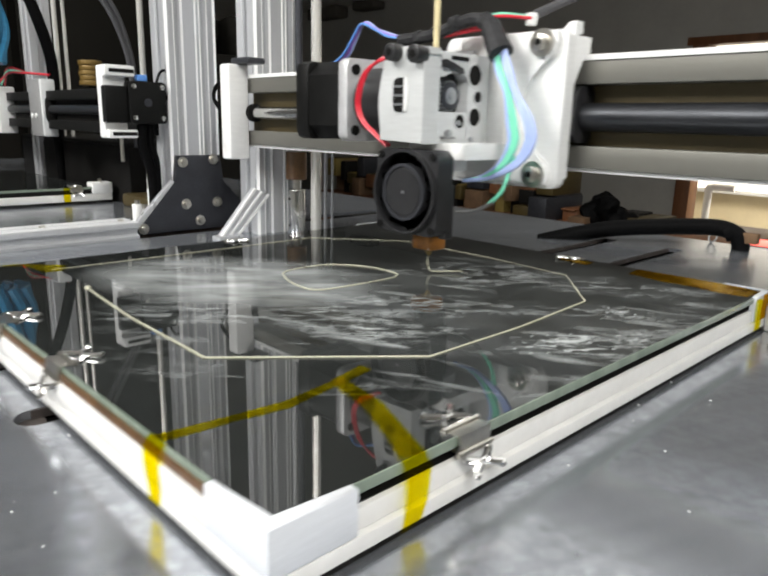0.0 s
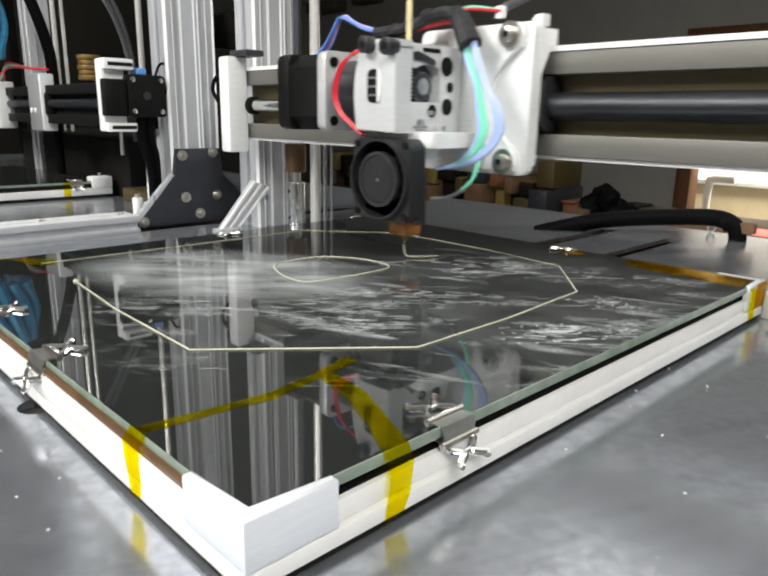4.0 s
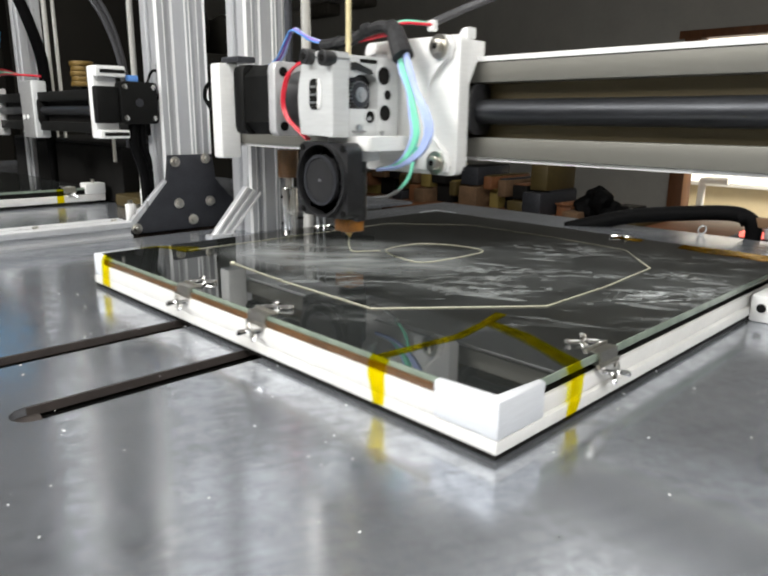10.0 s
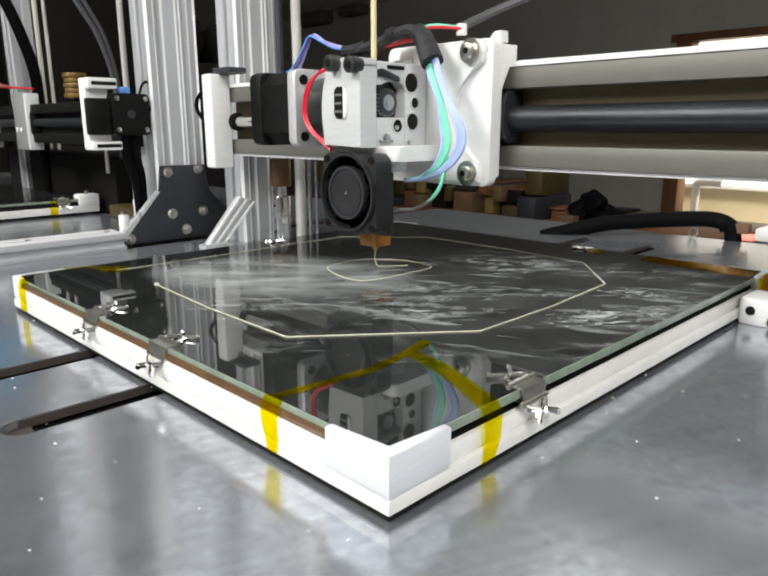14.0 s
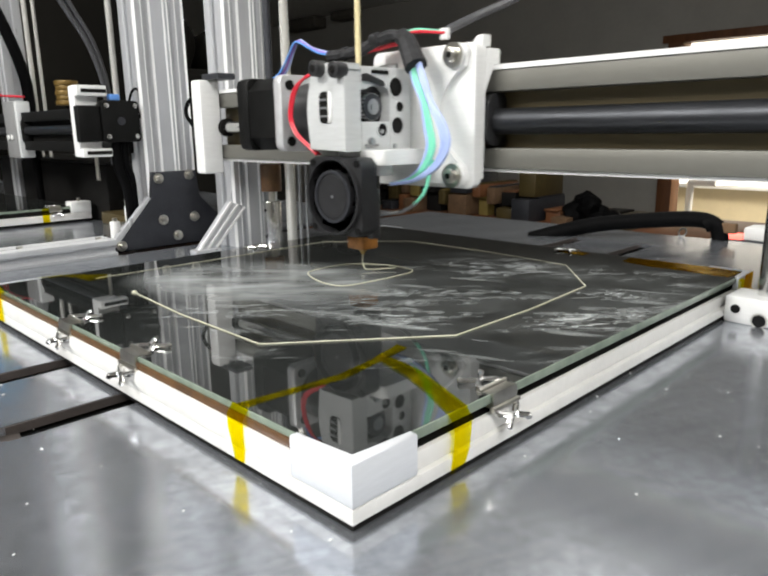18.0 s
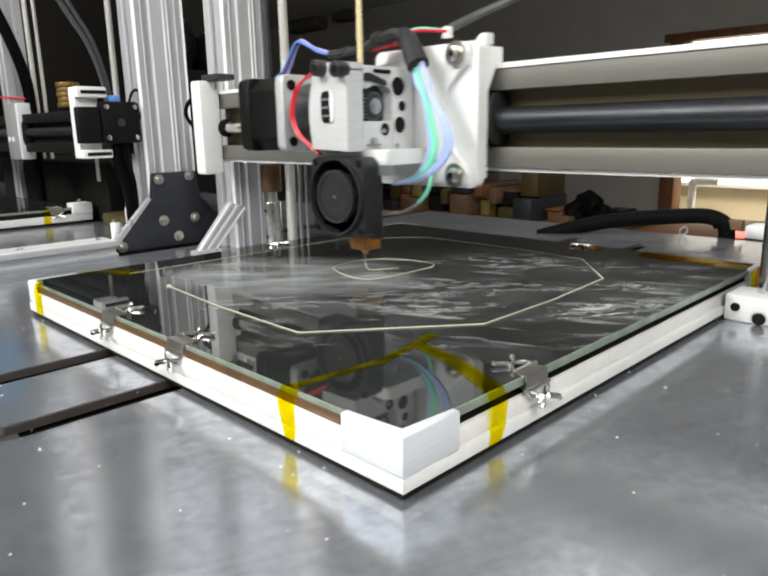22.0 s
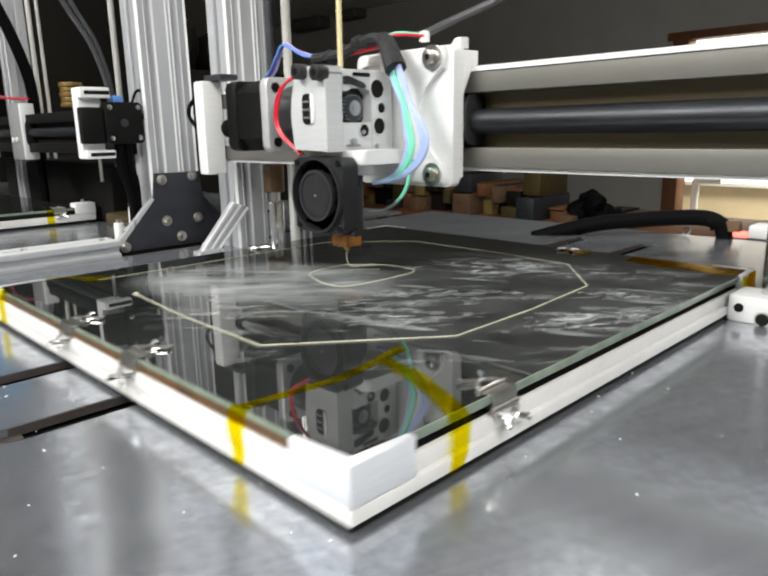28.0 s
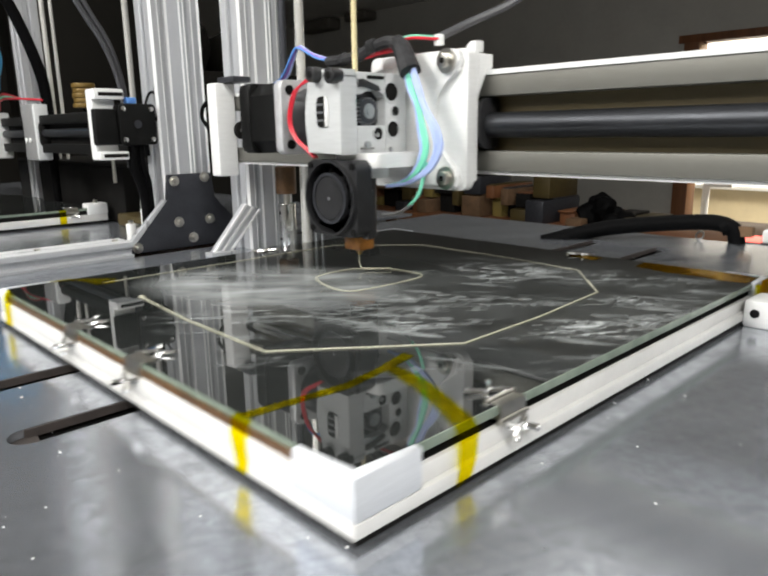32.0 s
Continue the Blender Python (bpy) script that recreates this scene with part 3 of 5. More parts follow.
def build_far_clutter():
    """A far side table with boxes and bags."""
    t = thing("side_table", "brown side table crowded with boxes", "table", at=(-1.3, 2.4, -1.17))
    part("table_top", box(-2.72, -0.62, 2.1, 2.7, -0.30, -0.265, 0.003), M_WOOD, t)
    for x in (-2.67, -0.67):
        for y in (2.15, 2.65):
            part("leg", box(x - 0.025, x + 0.025, y - 0.025, y + 0.025, -1.17, -0.30, 0.002), M_WOOD, t)
    rng = random.Random(5)
    mats = [M_CARD, M_DARK, M_BROWN, M_CARD, M_YELLOWBOX, M_DARK, M_BROWN, M_GUSSET, M_WOOD]
    x = -2.69
    i = 0
    while x < -1.02:
        w, h, d = rng.uniform(0.04, 0.10), rng.uniform(0.03, 0.09), rng.uniform(0.08, 0.2)
        m_ = mats[i % len(mats)]
        words = {"brown_cardboard": "closed brown cardboard box", "mustard_card": "mustard yellow cardboard box", "black_parts_and_gap_shade": "black storage box", "brown_channel": "dark brown storage box", "dark_anodised_plate": "charcoal storage box", "brown_wood": "small brown wooden box"}[m_.name]
        b = thing("storage_box", words + " on the side table", "box", "boxes on the side table", at=(x + w / 2, 2.3, -0.265))
        part("carton", box(x, x + w, 2.12 + rng.uniform(0, 0.12), 2.3 + d, -0.265, -0.265 + h, 0.003), m_, b)
        part("lid", box(x + 0.002, x + w - 0.002, 2.20, 2.295 + d, -0.265 + h, -0.258 + h, 0.002), m_, b)
        if x + w < -1.28:
            h2, m2 = rng.uniform(0.05, 0.10), mats[(i + 4) % len(mats)]
            b = thing("storage_box", "small box stacked on another box", "box", "boxes on the side table", at=(x + w / 2, 2.3, -0.258 + h))
            part("carton", box(x + 0.004, x + w - 0.002, 2.17, 2.28 + d, -0.258 + h, -0.258 + h + h2, 0.003), m2, b)
            part("lid", box(x + 0.006, x + w - 0.004, 2.18, 2.275 + d, -0.258 + h + h2, -0.253 + h + h2, 0.002), mats[(i + 2) % len(mats)], b)
        x += w + rng.uniform(0.005, 0.03)
        i += 1
    bag = thing("black_bag", "crumpled black bag on the side table", "bag", at=(-1.1, 2.22, -0.265))
    for k in range(6):
        bm = bmesh.new()
        bmesh.ops.create_icosphere(bm, subdivisions=3, radius=0.05)
        for v in bm.verts:
            v.co *= 1 + 0.35 * noise.noise(v.co * 30 + Vector((k * 7, 0, 0)))
        bm.transform(Matrix.Translation((-1.16 + 0.024 * k, 2.22 + 0.02 * (k % 2), -0.225 + 0.035 * math.sin(k * 1.1))))
        part("bag_fold", bm, M_CABLE, bag)


def build_deck():
    """Sheet-metal table top with two round-ended slots cut through."""
    x0, x1, y0, y1 = -0.414, 0.55, -0.6, 0.50
    slots = [(-0.1865, -0.173), (-0.1292, -0.1157)]
    s0, s1, r = -0.0525, 0.437, 0.00675
    bm = bmesh.new()
    loops = [[(x0, y0), (x1, y0), (x1, y1), (x0, y1)]]
    for a, b in slots:
        c = (a + b) / 2
        loops.append([(c + r * math.cos(w), s0 + r - r * math.sin(w)) for w in (math.pi * i / 16 for i in range(17))] + [(a, s1), (b, s1)])
    rims = []
    for pts in loops:
        vs = [bm.verts.new((x, y, 0.0)) for x, y in pts]
        rims += [bm.edges.new((vs[i], vs[(i + 1) % len(vs)])) for i in range(len(vs))]
    bmesh.ops.triangle_fill(bm, edges=rims, use_beauty=True)
    sheet = bmesh.ops.extrude_face_region(bm, geom=bm.faces[:])
    bmesh.ops.translate(bm, verts=[v for v in sheet["geom"] if isinstance(v, bmesh.types.BMVert)], vec=(0, 0, -0.003))
    deck = solo("deck", bm, M_DECK, "brushed sheet-metal machine deck with two slots", "deck", kind="structure")
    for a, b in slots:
        # trough walls coloured near-black to carry the shade below the slot
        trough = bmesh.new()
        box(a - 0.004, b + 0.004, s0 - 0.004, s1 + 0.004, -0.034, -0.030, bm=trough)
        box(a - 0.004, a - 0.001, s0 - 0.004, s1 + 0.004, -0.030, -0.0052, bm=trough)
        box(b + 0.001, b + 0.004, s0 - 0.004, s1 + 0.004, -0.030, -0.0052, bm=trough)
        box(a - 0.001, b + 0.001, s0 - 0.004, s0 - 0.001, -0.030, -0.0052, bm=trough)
        part("slot_trough", trough, M_DARK, deck, "trough coloured black for the shade under the slot")
        edge = bmesh.new()
        box(a + 0.0001, a + 0.0007, s0 + r, s1, -0.0034, -0.0003, bm=edge)
        prism([(c2 + r * 0.97 * math.cos(w), s0 + r - r * 0.97 * math.sin(w)) for c2 in ((a + b) / 2,) for w in (math.pi * i / 14 for i in range(15))] + [(a + 0.0002, s0 + 0.0105), (b - 0.0002, s0 + 0.0090)], -0.0044, -0.0030, bm=edge)
        part("slot_edge", edge, M_SLOT, deck, "dull brown cut edge of the slot")
    rng = random.Random(3)
    dust = bmesh.new()
    for i in range(650):
        x, y, q = rng.uniform(-0.4, 0.12), rng.uniform(-0.1, 0.42), 0.00012 + 0.00030 * rng.random() ** 2
        own = bmesh.new()
        bmesh.ops.create_icosphere(own, subdivisions=1, radius=q)
        merge(dust, own, pose(x, y, q * 0.3, 0, 0, rng.uniform(0, 180)) @ Matrix.Diagonal((1.6, 0.8, 0.5, 1)))
    solo("dust_specks", dust, M_WHITE, "pale plastic crumbs scattered on the deck", "crumbs", kind="stuff")
    skirt = bmesh.new()
    box(x0, x1, y1 - 0.02, y1, -0.06, -0.003, bm=skirt)
    box(x0, x1, y0, y0 + 0.02, -0.06, -0.003, bm=skirt)
    part("deck_rim", skirt, M_ALU, deck)
    bench = thing("workbench", "plain workbench under the machine frames", "workbench", at=(-0.7, 0, -1.17))
    part("bench_top", box(-1.9, 0.75, -0.7, 0.49, -0.11, -0.065, 0.004), M_WOOD, bench)
    for x in (-1.8, 0.65):
        for y in (-0.6, 0.42):
            part("leg", box(x - 0.03, x + 0.03, y - 0.03, y + 0.03, -1.17, -0.11, 0.003), M_WOOD, bench)


# ---------------------------------------------------------------- the moving bed
GZ = 0.0186


def tape_strip(name, parent, pts, wide, label="", material=None):
    """A tape band of some width along points, with a hair of thickness; pts carry their side vector."""
    bm = bmesh.new()
    rows = []
    for p, side, nrm, *scale in pts:
        p, side, nrm = Vector(p), Vector(side).normalized() * wide / 2 * (scale[0] if scale else 1.0), Vector(nrm).normalized() * 0.00025
        rows.append([bm.verts.new(p - side), bm.verts.new(p + side), bm.verts.new(p + side + nrm), bm.verts.new(p - side + nrm)])
    for u, v in zip(rows, rows[1:]):
        for i in range(4):
            bm.faces.new((u[i], u[(i + 1) % 4], v[(i + 1) % 4], v[i]))
    bm.faces.new(rows[0])
    bm.faces.new(rows[-1][::-1])
    ob = part(name, bm, material or M_TAPE, parent, label)
    return ob


def binder_clip(parent, m):
    """A foldback clip: sprung body, two wire levers; local y points inwards over the plate."""
    body = bmesh.new()
    prof = [(-0.0040, -0.0034), (-0.0044, -0.0010), (-0.0040, 0.0015), (0.0006, 0.0012), (0.0006, 0.0006), (-0.0033, 0.0008), (-0.0037, -0.0010), (-0.0033, -0.0028), (0.002, -0.0022), (0.002, -0.0030)]
    prism(prof, -0.0060, 0.0060, "x", bm=body)
    for y, z in ((0.0008, 0.0013), (-0.0042, -0.0034)):
        rod((-0.0068, y, z), (0.0068, y, z), 0.0009, 10, body)
    clip = part("binder_clip", body, M_BOLT, parent, "shiny steel foldback clip", m)
    half = [(0.0054, 0.0), (0.0048, 0.0022), (0.0022, 0.0046), (0.0018, 0.0064), (0.0040, 0.0084), (0.0056, 0.0098), (0.0050, 0.0110)]
    for sy, sz, z0, label in ((0.8, 0.06, 0.0014, "bright wire lever lying on the glass"), (-0.5, -0.30, -0.0042, "bright wire lever hanging outside")):
        lever, y0 = bmesh.new(), 0.0008 if sy > 0 else -0.0042
        for side in (-0.92, 0.92):
            tube(smooth_path([(a * side, y0 + sy * b, z0 + sz * b) for a, b in half], 5), 0.0010, 8, lever)
        rod((-0.0024, y0 + sy * 0.0052, z0 + sz * 0.0052), (0.0024, y0 + sy * 0.0052, z0 + sz * 0.0052), 0.0008, 8, lever)
        part("clip_lever", lever, M_STEEL, clip, label)
    return clip


def build_bed():
    bed = thing("print_bed", "heated print bed with a dark glass plate on a white board", "print bed", at=(-0.139, 0.146, 0.0027))
    x0, x1, y0, y1, zb = -0.2785, 0.0005, -0.0005, 0.292, 0.0025
    # black sheet added to draw the shaded gap between board and deck
    part("under_shade", box(x0 + 0.0004, x1 - 0.0002, y0 + 0.0002, y1 - 0.0008, 0.0006, 0.0025), M_DARK, bed, "black sheet for the shade under the board")
    part("base_board", box(x0, x1 + 0.0005, y0 - 0.0006, y1, zb, 0.0065, 0.0002), M_WHITE2, bed, "cream edged base board")
    part("insulation", box(x0 + 0.001, x1 - 0.0012, y0 + 0.0002, y1 - 0.002, 0.0066, 0.0122, 0.0005), M_WHITE2, bed, "white insulation layer")
    # thin black sheet stands in for the shadow between insulation and glass
    part("gap_shade", box(x0 + 0.003, x1 - 0.0028, y0 + 0.004, y1 - 0.004, 0.0120, 0.0125), M_DARK, bed, "black sheet for the shadow gap between glass and insulation")
    part("side_rail", box(x0 + 0.0126, x1 - 0.0231, y0 - 0.0006, y0 + 0.0035, 0.0066, 0.0141, 0.0002), M_WHITE2, bed, "white side board")
    part("heater_board", box(x0 + 0.004, x1 - 0.0085, y0 + 0.0012, y1 - 0.004, 0.0126, 0.0154, 0.0003), M_HEATER, bed, "brown heater board")
    part("heater_rim", box(x0 + 0.0128, x1 - 0.0234, y0 + 0.0001, y0 + 0.0009, 0.0142, 0.0168, 0.0001), M_HEATER, bed, "brown rim of the heater board")
    glass = part("glass_plate", box(x0 + 0.003, x1 - 0.0012, y0 + 0.0010, y1 - 0.0035, 0.0156, GZ, 0.0003), M_EDGE, bed, "clear glass with green edge")
    part("glass_face", box(x0 + 0.0034, x1 - 0.0016, y0 + 0.0014, y1 - 0.0039, GZ, GZ + 0.00012), M_GLASS, glass, "dark reflective face with dried glue smears and a painted reflection")
    # corner blocks: an L of two walls round each corner
    for cx, cy, sx, sy, lx, ly in ((x1 + 0.0006, y0 - 0.0006, -1, 1, 0.0236, 0.0231), (x0, y0, 1, 1, 0.0125, 0.026), (x1, y1, -1, -1, 0.022, 0.022), (x0, y1, 1, -1, 0.022, 0.022)):
        t = 0.0026
        out = [(cx, cy), (cx + sx * lx, cy), (cx + sx * lx, cy + sy * t), (cx + sx * t, cy + sy * t), (cx + sx * t, cy + sy * ly), (cx, cy + sy * ly)]
        part("corner_block", prism(out, 0.0066, 0.0190, bevel=0.0008), M_CORNER, bed, "white printed corner bracket")
    # clips
    for x in (-0.1760, -0.1170):
        binder_clip(bed, pose(x, y0 + 0.004, GZ - 0.001))
    binder_clip(bed, pose(x1 - 0.004, 0.062, GZ - 0.001, 0, 0, 90))
    binder_clip(bed, pose(-0.105, y1 - 0.006, GZ - 0.001, 0, 0, 180))
    binder_clip(bed, pose(x0 + 0.006, 0.16, GZ - 0.001, 0, 0, -90))
    # yellow tape over each corner: across the plate, over the edge and down the side
    e = 0.0009
    up, g = (0, 0, 1), GZ + 0.0002
    ax = -0.0475
    tape_strip("tape_strip", bed, [((ax + 0.0012, y0 - e, 0.0030), (1, 0, 0.1), (0, -1, 0), 0.55), ((ax + 0.0008, y0 - e, 0.0075), (1, 0, -0.1), (0, -1, 0), 0.80), ((ax, y0 - e, 0.0120), (1, 0, 0), (0, -1, 0), 0.95), ((ax, y0 - e, 0.0163), (1, 0, 0), (0, -1, 0)), ((ax, y0 + 0.0012, g), (1, 0, 0), up)], 0.0080, "yellow tape folded over the edge")
    ay = 0.0405
    tape_strip("tape_strip", bed, [((x1 + e, ay - 0.002, 0.0026), (0, 1, 0.2), (1, 0, 0), 0.80), ((x1 + e, ay - 0.0006, 0.0070), (0, 1, 0.1), (1, 0, 0), 0.92), ((x1 + e, ay, 0.0120), (0, 1, 0), (1, 0, 0), 0.9), ((x1 + e, ay, 0.0163), (0, 1, 0), (1, 0, 0)), ((x1 - 0.0012, ay, g), (0, 1, 0), up)], 0.0080, "yellow tape folded over the edge")
    tape_strip("tape_strip", bed, [((ax, y0 + 0.0012, g), (1, 0.5, 0), up), ((ax + 0.002, 0.020, g), (1, 0.1, 0), up, 0.7), ((ax + 0.004, 0.036, g), (1, -0.3, 0), up, 0.9), ((ax + 0.001, 0.054, g), (1, -0.1, 0), up, 0.75), ((ax - 0.003, 0.071, g), (1, 0, 0), up, 1.1)], 0.0046, "yellow tape lying on the glass")
    tape_strip("tape_strip", bed, [((x1 - 0.0012, ay, g + 0.0003), (0.4, 1, 0), up), ((-0.014, 0.047, g + 0.0003), (0.3, 1, 0), up, 0.85), ((-0.028, 0.053, g + 0.0003), (0.1, 1, 0), up, 0.9), ((-0.049, 0.0575, g + 0.0003), (-0.3, 1, 0), up, 0.7)], 0.0068, "yellow tape lying on the glass")
    tape_strip("tape_strip", bed, [((x0 + 0.0165, y0 - e, 0.0032), (1, 0, 0), (0, -1, 0)), ((x0 + 0.0165, y0 - e, 0.0165), (1, 0, 0), (0, -1, 0)), ((x0 + 0.0165, y0 + 0.001, g + 0.0012), (1, 0, 0), up)], 0.009, "yellow tape folded over the edge")
    tape_strip("tape_strip", bed, [((x0 + 0.0035, 0.030, g), (0.3, 1, 0), up, 0.9), ((x0 + 0.010, 0.0415, g), (0.9, 1, 0), up, 1.2), ((x0 + 0.018, 0.0455, g), (0.4, 1, 0), up, 1.0), ((x0 + 0.030, 0.0440, g), (0.1, 1, 0), up, 0.6)], 0.016, "yellow tape lying on the glass")
    tape_strip("tape_strip", bed, [((-0.003, 0.2760, g), (0.1, 1, 0), up, 0.75), ((-0.014, 0.2772, g), (0.2, 1, 0), up, 1.0), ((-0.028, 0.2785, g), (0.0, 1, 0), up, 0.9), ((-0.043, 0.2778, g), (0.1, 1, 0), up, 0.95), ((-0.064, 0.2795, g), (-0.1, 1, 0), up, 0.7)], 0.0195, "amber tape lying on the glass", M_AMBER)
    # amber film added here to darken the corner bracket as the beam's shade does
    tape_strip("tape_strip", bed, [((x1 + 0.0003, 0.2855, 0.0068), (0, 1, 0), (1, 0, 0)), ((x1 + 0.0003, 0.2850, 0.0125), (0, 1, 0.1), (1, 0, 0)), ((x1 + 0.0003, 0.2855, 0.0188), (0, 1, 0), (1, 0, 0))], 0.0125, "amber strip that paints the shade on the corner bracket", M_AMBER)
    tape_strip("tape_strip", bed, [((x1 + e, 0.274, 0.0032), (0, 1, 0), (1, 0, 0)), ((x1 + e, 0.274, 0.0163), (0, 1, 0), (1, 0, 0)), ((x1 - 0.0012, 0.274, g), (0, 1, 0), up)], 0.0065, "yellow tape folded over the edge")
    tape_strip("tape_strip", bed, [((-0.108, 0.281, g), (0, 1, 0), up), ((-0.090, 0.279, g), (0, 1, 0), up)], 0.008, "amber tape lying on the glass", M_AMBER)
    # the printed outline: a wide octagon, and a small ring within
    z = GZ + 0.0004
    outline = [(-0.2040, 0.0432), (-0.150, 0.0385), (-0.0905, 0.0372), (-0.0440, 0.0940), (-0.0440, 0.145), (-0.0480, 0.2005), (-0.0815, 0.2405), (-0.135, 0.2465), (-0.205, 0.2465), (-0.2505, 0.205), (-0.2505, 0.12), (-0.2515, 0.0440)]
    pts = []
    for (a, b), (c, d) in zip(outline, outline[1:]):
        for u in (0.0, 0.04, 0.5, 0.96):
            pts.append(Vector((a + (c - a) * u, b + (d - b) * u, z)))
    pts.append(Vector((*outline[-1], z)))
    far = next(i for i, p in enumerate(pts) if p.y > 0.205)
    part("printed_outline", tube(pts[:far + 1], 0.0004, 8, flat=0.7), M_PRINT, bed, "pale printed skirt line on the glass")
    part("printed_outline", tube(pts[far:], 0.00024, 8, flat=0.7), M_PRINT, bed, "thin stretch of the printed skirt line")
    blob = bmesh.new()
    bmesh.ops.create_icosphere(blob, subdivisions=2, radius=0.0013)
    blob.transform(Matrix.Translation((-0.2045, 0.0435, z)) @ Matrix.Diagonal((1.4, 1, 0.7, 1)))
    part("start_blob", blob, M_PRINT, bed)
    ring = [(-0.1735, 0.1275), (-0.1580, 0.1207), (-0.1430, 0.1188), (-0.1365, 0.1240), (-0.1345, 0.1400), (-0.1340, 0.1540), (-0.1350, 0.1685), (-0.1420, 0.1742), (-0.1600, 0.1732), (-0.1765, 0.1622), (-0.1800, 0.1480), (-0.1785, 0.1345)]
    part("printed_ring", tube(smooth_path([(a, b, z) for a, b in ring], 5, True), 0.0004, 8, closed=True, flat=0.7), M_PRINT, bed, "small printed ring on the glass")
    return bed


# ---------------------------------------------------------------- the print head


def build_head():
    head = thing("extruder", "white and grey printed extruder with a fan on its carriage", "extruder", at=(-0.14, 0.15, 0.03))
    # carriage plate, its back flange and bosses
    bm = bmesh.new()
    prism(round_rect(-0.1720, -0.0998, 0.0645, 0.1370, 0.004), 0.1775, 0.1835, "y", 0.0006, bm)
    box(-0.168, -0.0999, 0.183, 0.1868, 0.0690, 0.1365, 0.0012, bm=bm)
    prism([(0.1862, 0.1120), (0.1868, 0.1350), (0.1985, 0.1350), (0.1985, 0.1276), (0.1925, 0.1262)], -0.168, -0.1000, "x", 0.0006, bm)
    prism([(-0.1075, 0.1355), (-0.1062, 0.1385), (-0.1040, 0.1408), (-0.1002, 0.1410), (-0.1000, 0.1355)], 0.1835, 0.1905, "y", 0.0006, bm)
    carriage = part("carriage_plate", bm, M_WHITE, head, "white printed carriage plate")
    wing = [(-0.1600, 0.0665), (-0.1040, 0.0665), (-0.1025, 0.0700), (-0.1045, 0.0765), (-0.1100, 0.0800), (-0.1165, 0.0850), (-0.1205, 0.0930), (-0.1218, 0.1010), (-0.1205, 0.1090), (-0.1165, 0.1170), (-0.1100, 0.1222), (-0.1045, 0.1255), (-0.1025, 0.1320), (-0.1040, 0.1365), (-0.1600, 0.1365)]
    part("web", prism(wing, 0.1740, 0.1776, "y", 0.0012), M_WHITE, carriage, "raised white web between the bolts")
    part("end_seal", prism(round_rect(0.1868, 0.2045, 0.0862, 0.1128, 0.006), -0.1010, -0.0985, "x", 0.0006), M_BLACK, carriage, "black end seal round the rail")
    for z in (0.0713, 0.1311):
        part("boss", rod((-0.1105, 0.1775, z), (-0.1105, 0.1730, z), 0.0062, 28, bevel=0.0006), M_WHITE, carriage)
        part("bolt", cap_screw((-0.1105, 0.1730, z), (0, -1, 0), 0.0036, 0.0030), M_BOLT, carriage)
        part("bolt_socket", rod((-0.1105, 0.1694, z), (-0.1105, 0.1690, z), 0.0017, 6), M_DARK, carriage)
    # hot-end shelf
    shelf = bmesh.new()
    prism(round_rect(-0.160, -0.1260, 0.1365, 0.1775, 0.004), 0.0775, 0.085, "z", 0.0006, shelf)
    part("shelf", shelf, M_WHITE, head, "white hot-end shelf")
    part("collar", rod((-0.1465, 0.152, 0.0715), (-0.1465, 0.152, 0.0775), 0.0095, 32, bevel=0.0005), M_WHITE, head)
    # extruder body: upright plate with bores, seen from its side
    body = bmesh.new()
    box(-0.163, -0.1395, 0.1568, 0.1730, 0.0845, 0.1262, 0.0008, bm=body)
    box(-0.163, -0.1397, 0.1365, 0.1569, 0.0845, 0.0992, 0.0006, bm=body)
    box(-0.163, -0.1470, 0.1365, 0.1569, 0.0988, 0.1260, 0.0006, bm=body)
    prism([(0.1365, 0.1150), (0.1405, 0.1150), (0.1435, 0.1172), (0.1530, 0.1172), (0.1569, 0.1140), (0.1569, 0.1262), (0.1365, 0.1262)], -0.1470, -0.1399, "x", 0.0005, body)
    box(-0.163, -0.1500, 0.1728, 0.1776, 0.0845, 0.1300, 0.0006, bm=body)
    part("extruder_body", body, M_GREY, head, "light grey printed extruder body")
    for y, z, r in ((0.1611, 0.1167, 0.0046), (0.1640, 0.1068, 0.0026), (0.1622, 0.0972, 0.0041), (0.1510, 0.0950, 0.0031)):
        ring_, k = bmesh.new(), 24
        loops = []
        for rr, dx in ((r * 1.32, 0.0), (r * 1.24, 0.0006), (r * 1.06, 0.0006), (r, -0.0002)):
            loops.append([ring_.verts.new((-0.1396 + dx, y + rr * math.cos(2 * math.pi * q / k), z + rr * math.sin(2 * math.pi * q / k))) for q in range(k)])
        for u, v in zip(loops, loops[1:]):
            for q in range(k):
                ring_.faces.new((u[q], u[(q + 1) % k], v[(q + 1) % k], v[q]))
        b = part("bore_rim", ring_, M_GREY, head, "raised chamfered rim of a bore")
        part("bore", rod((-0.1399, y, z), (-0.1393, y, z), r * 1.02, 24), M_DARK, b, "dark bore")
    part("screw_tip", rod((-0.1394, 0.1503, 0.0945), (-0.1387, 0.1500, 0.0940), 0.0013, 12), M_SILVER, head, "bright screw end in the bore")
    part("gear_recess", prism([(0.1375, 0.0992), (0.1555, 0.0992), (0.1568, 0.1020), (0.1568, 0.1135), (0.1530, 0.1170), (0.1437, 0.1170), (0.1407, 0.1148), (0.1367, 0.1148), (0.1367, 0.1000)], -0.1474, -0.1462, "x"), M_BLACK, head, "dark recess round the drive gear")
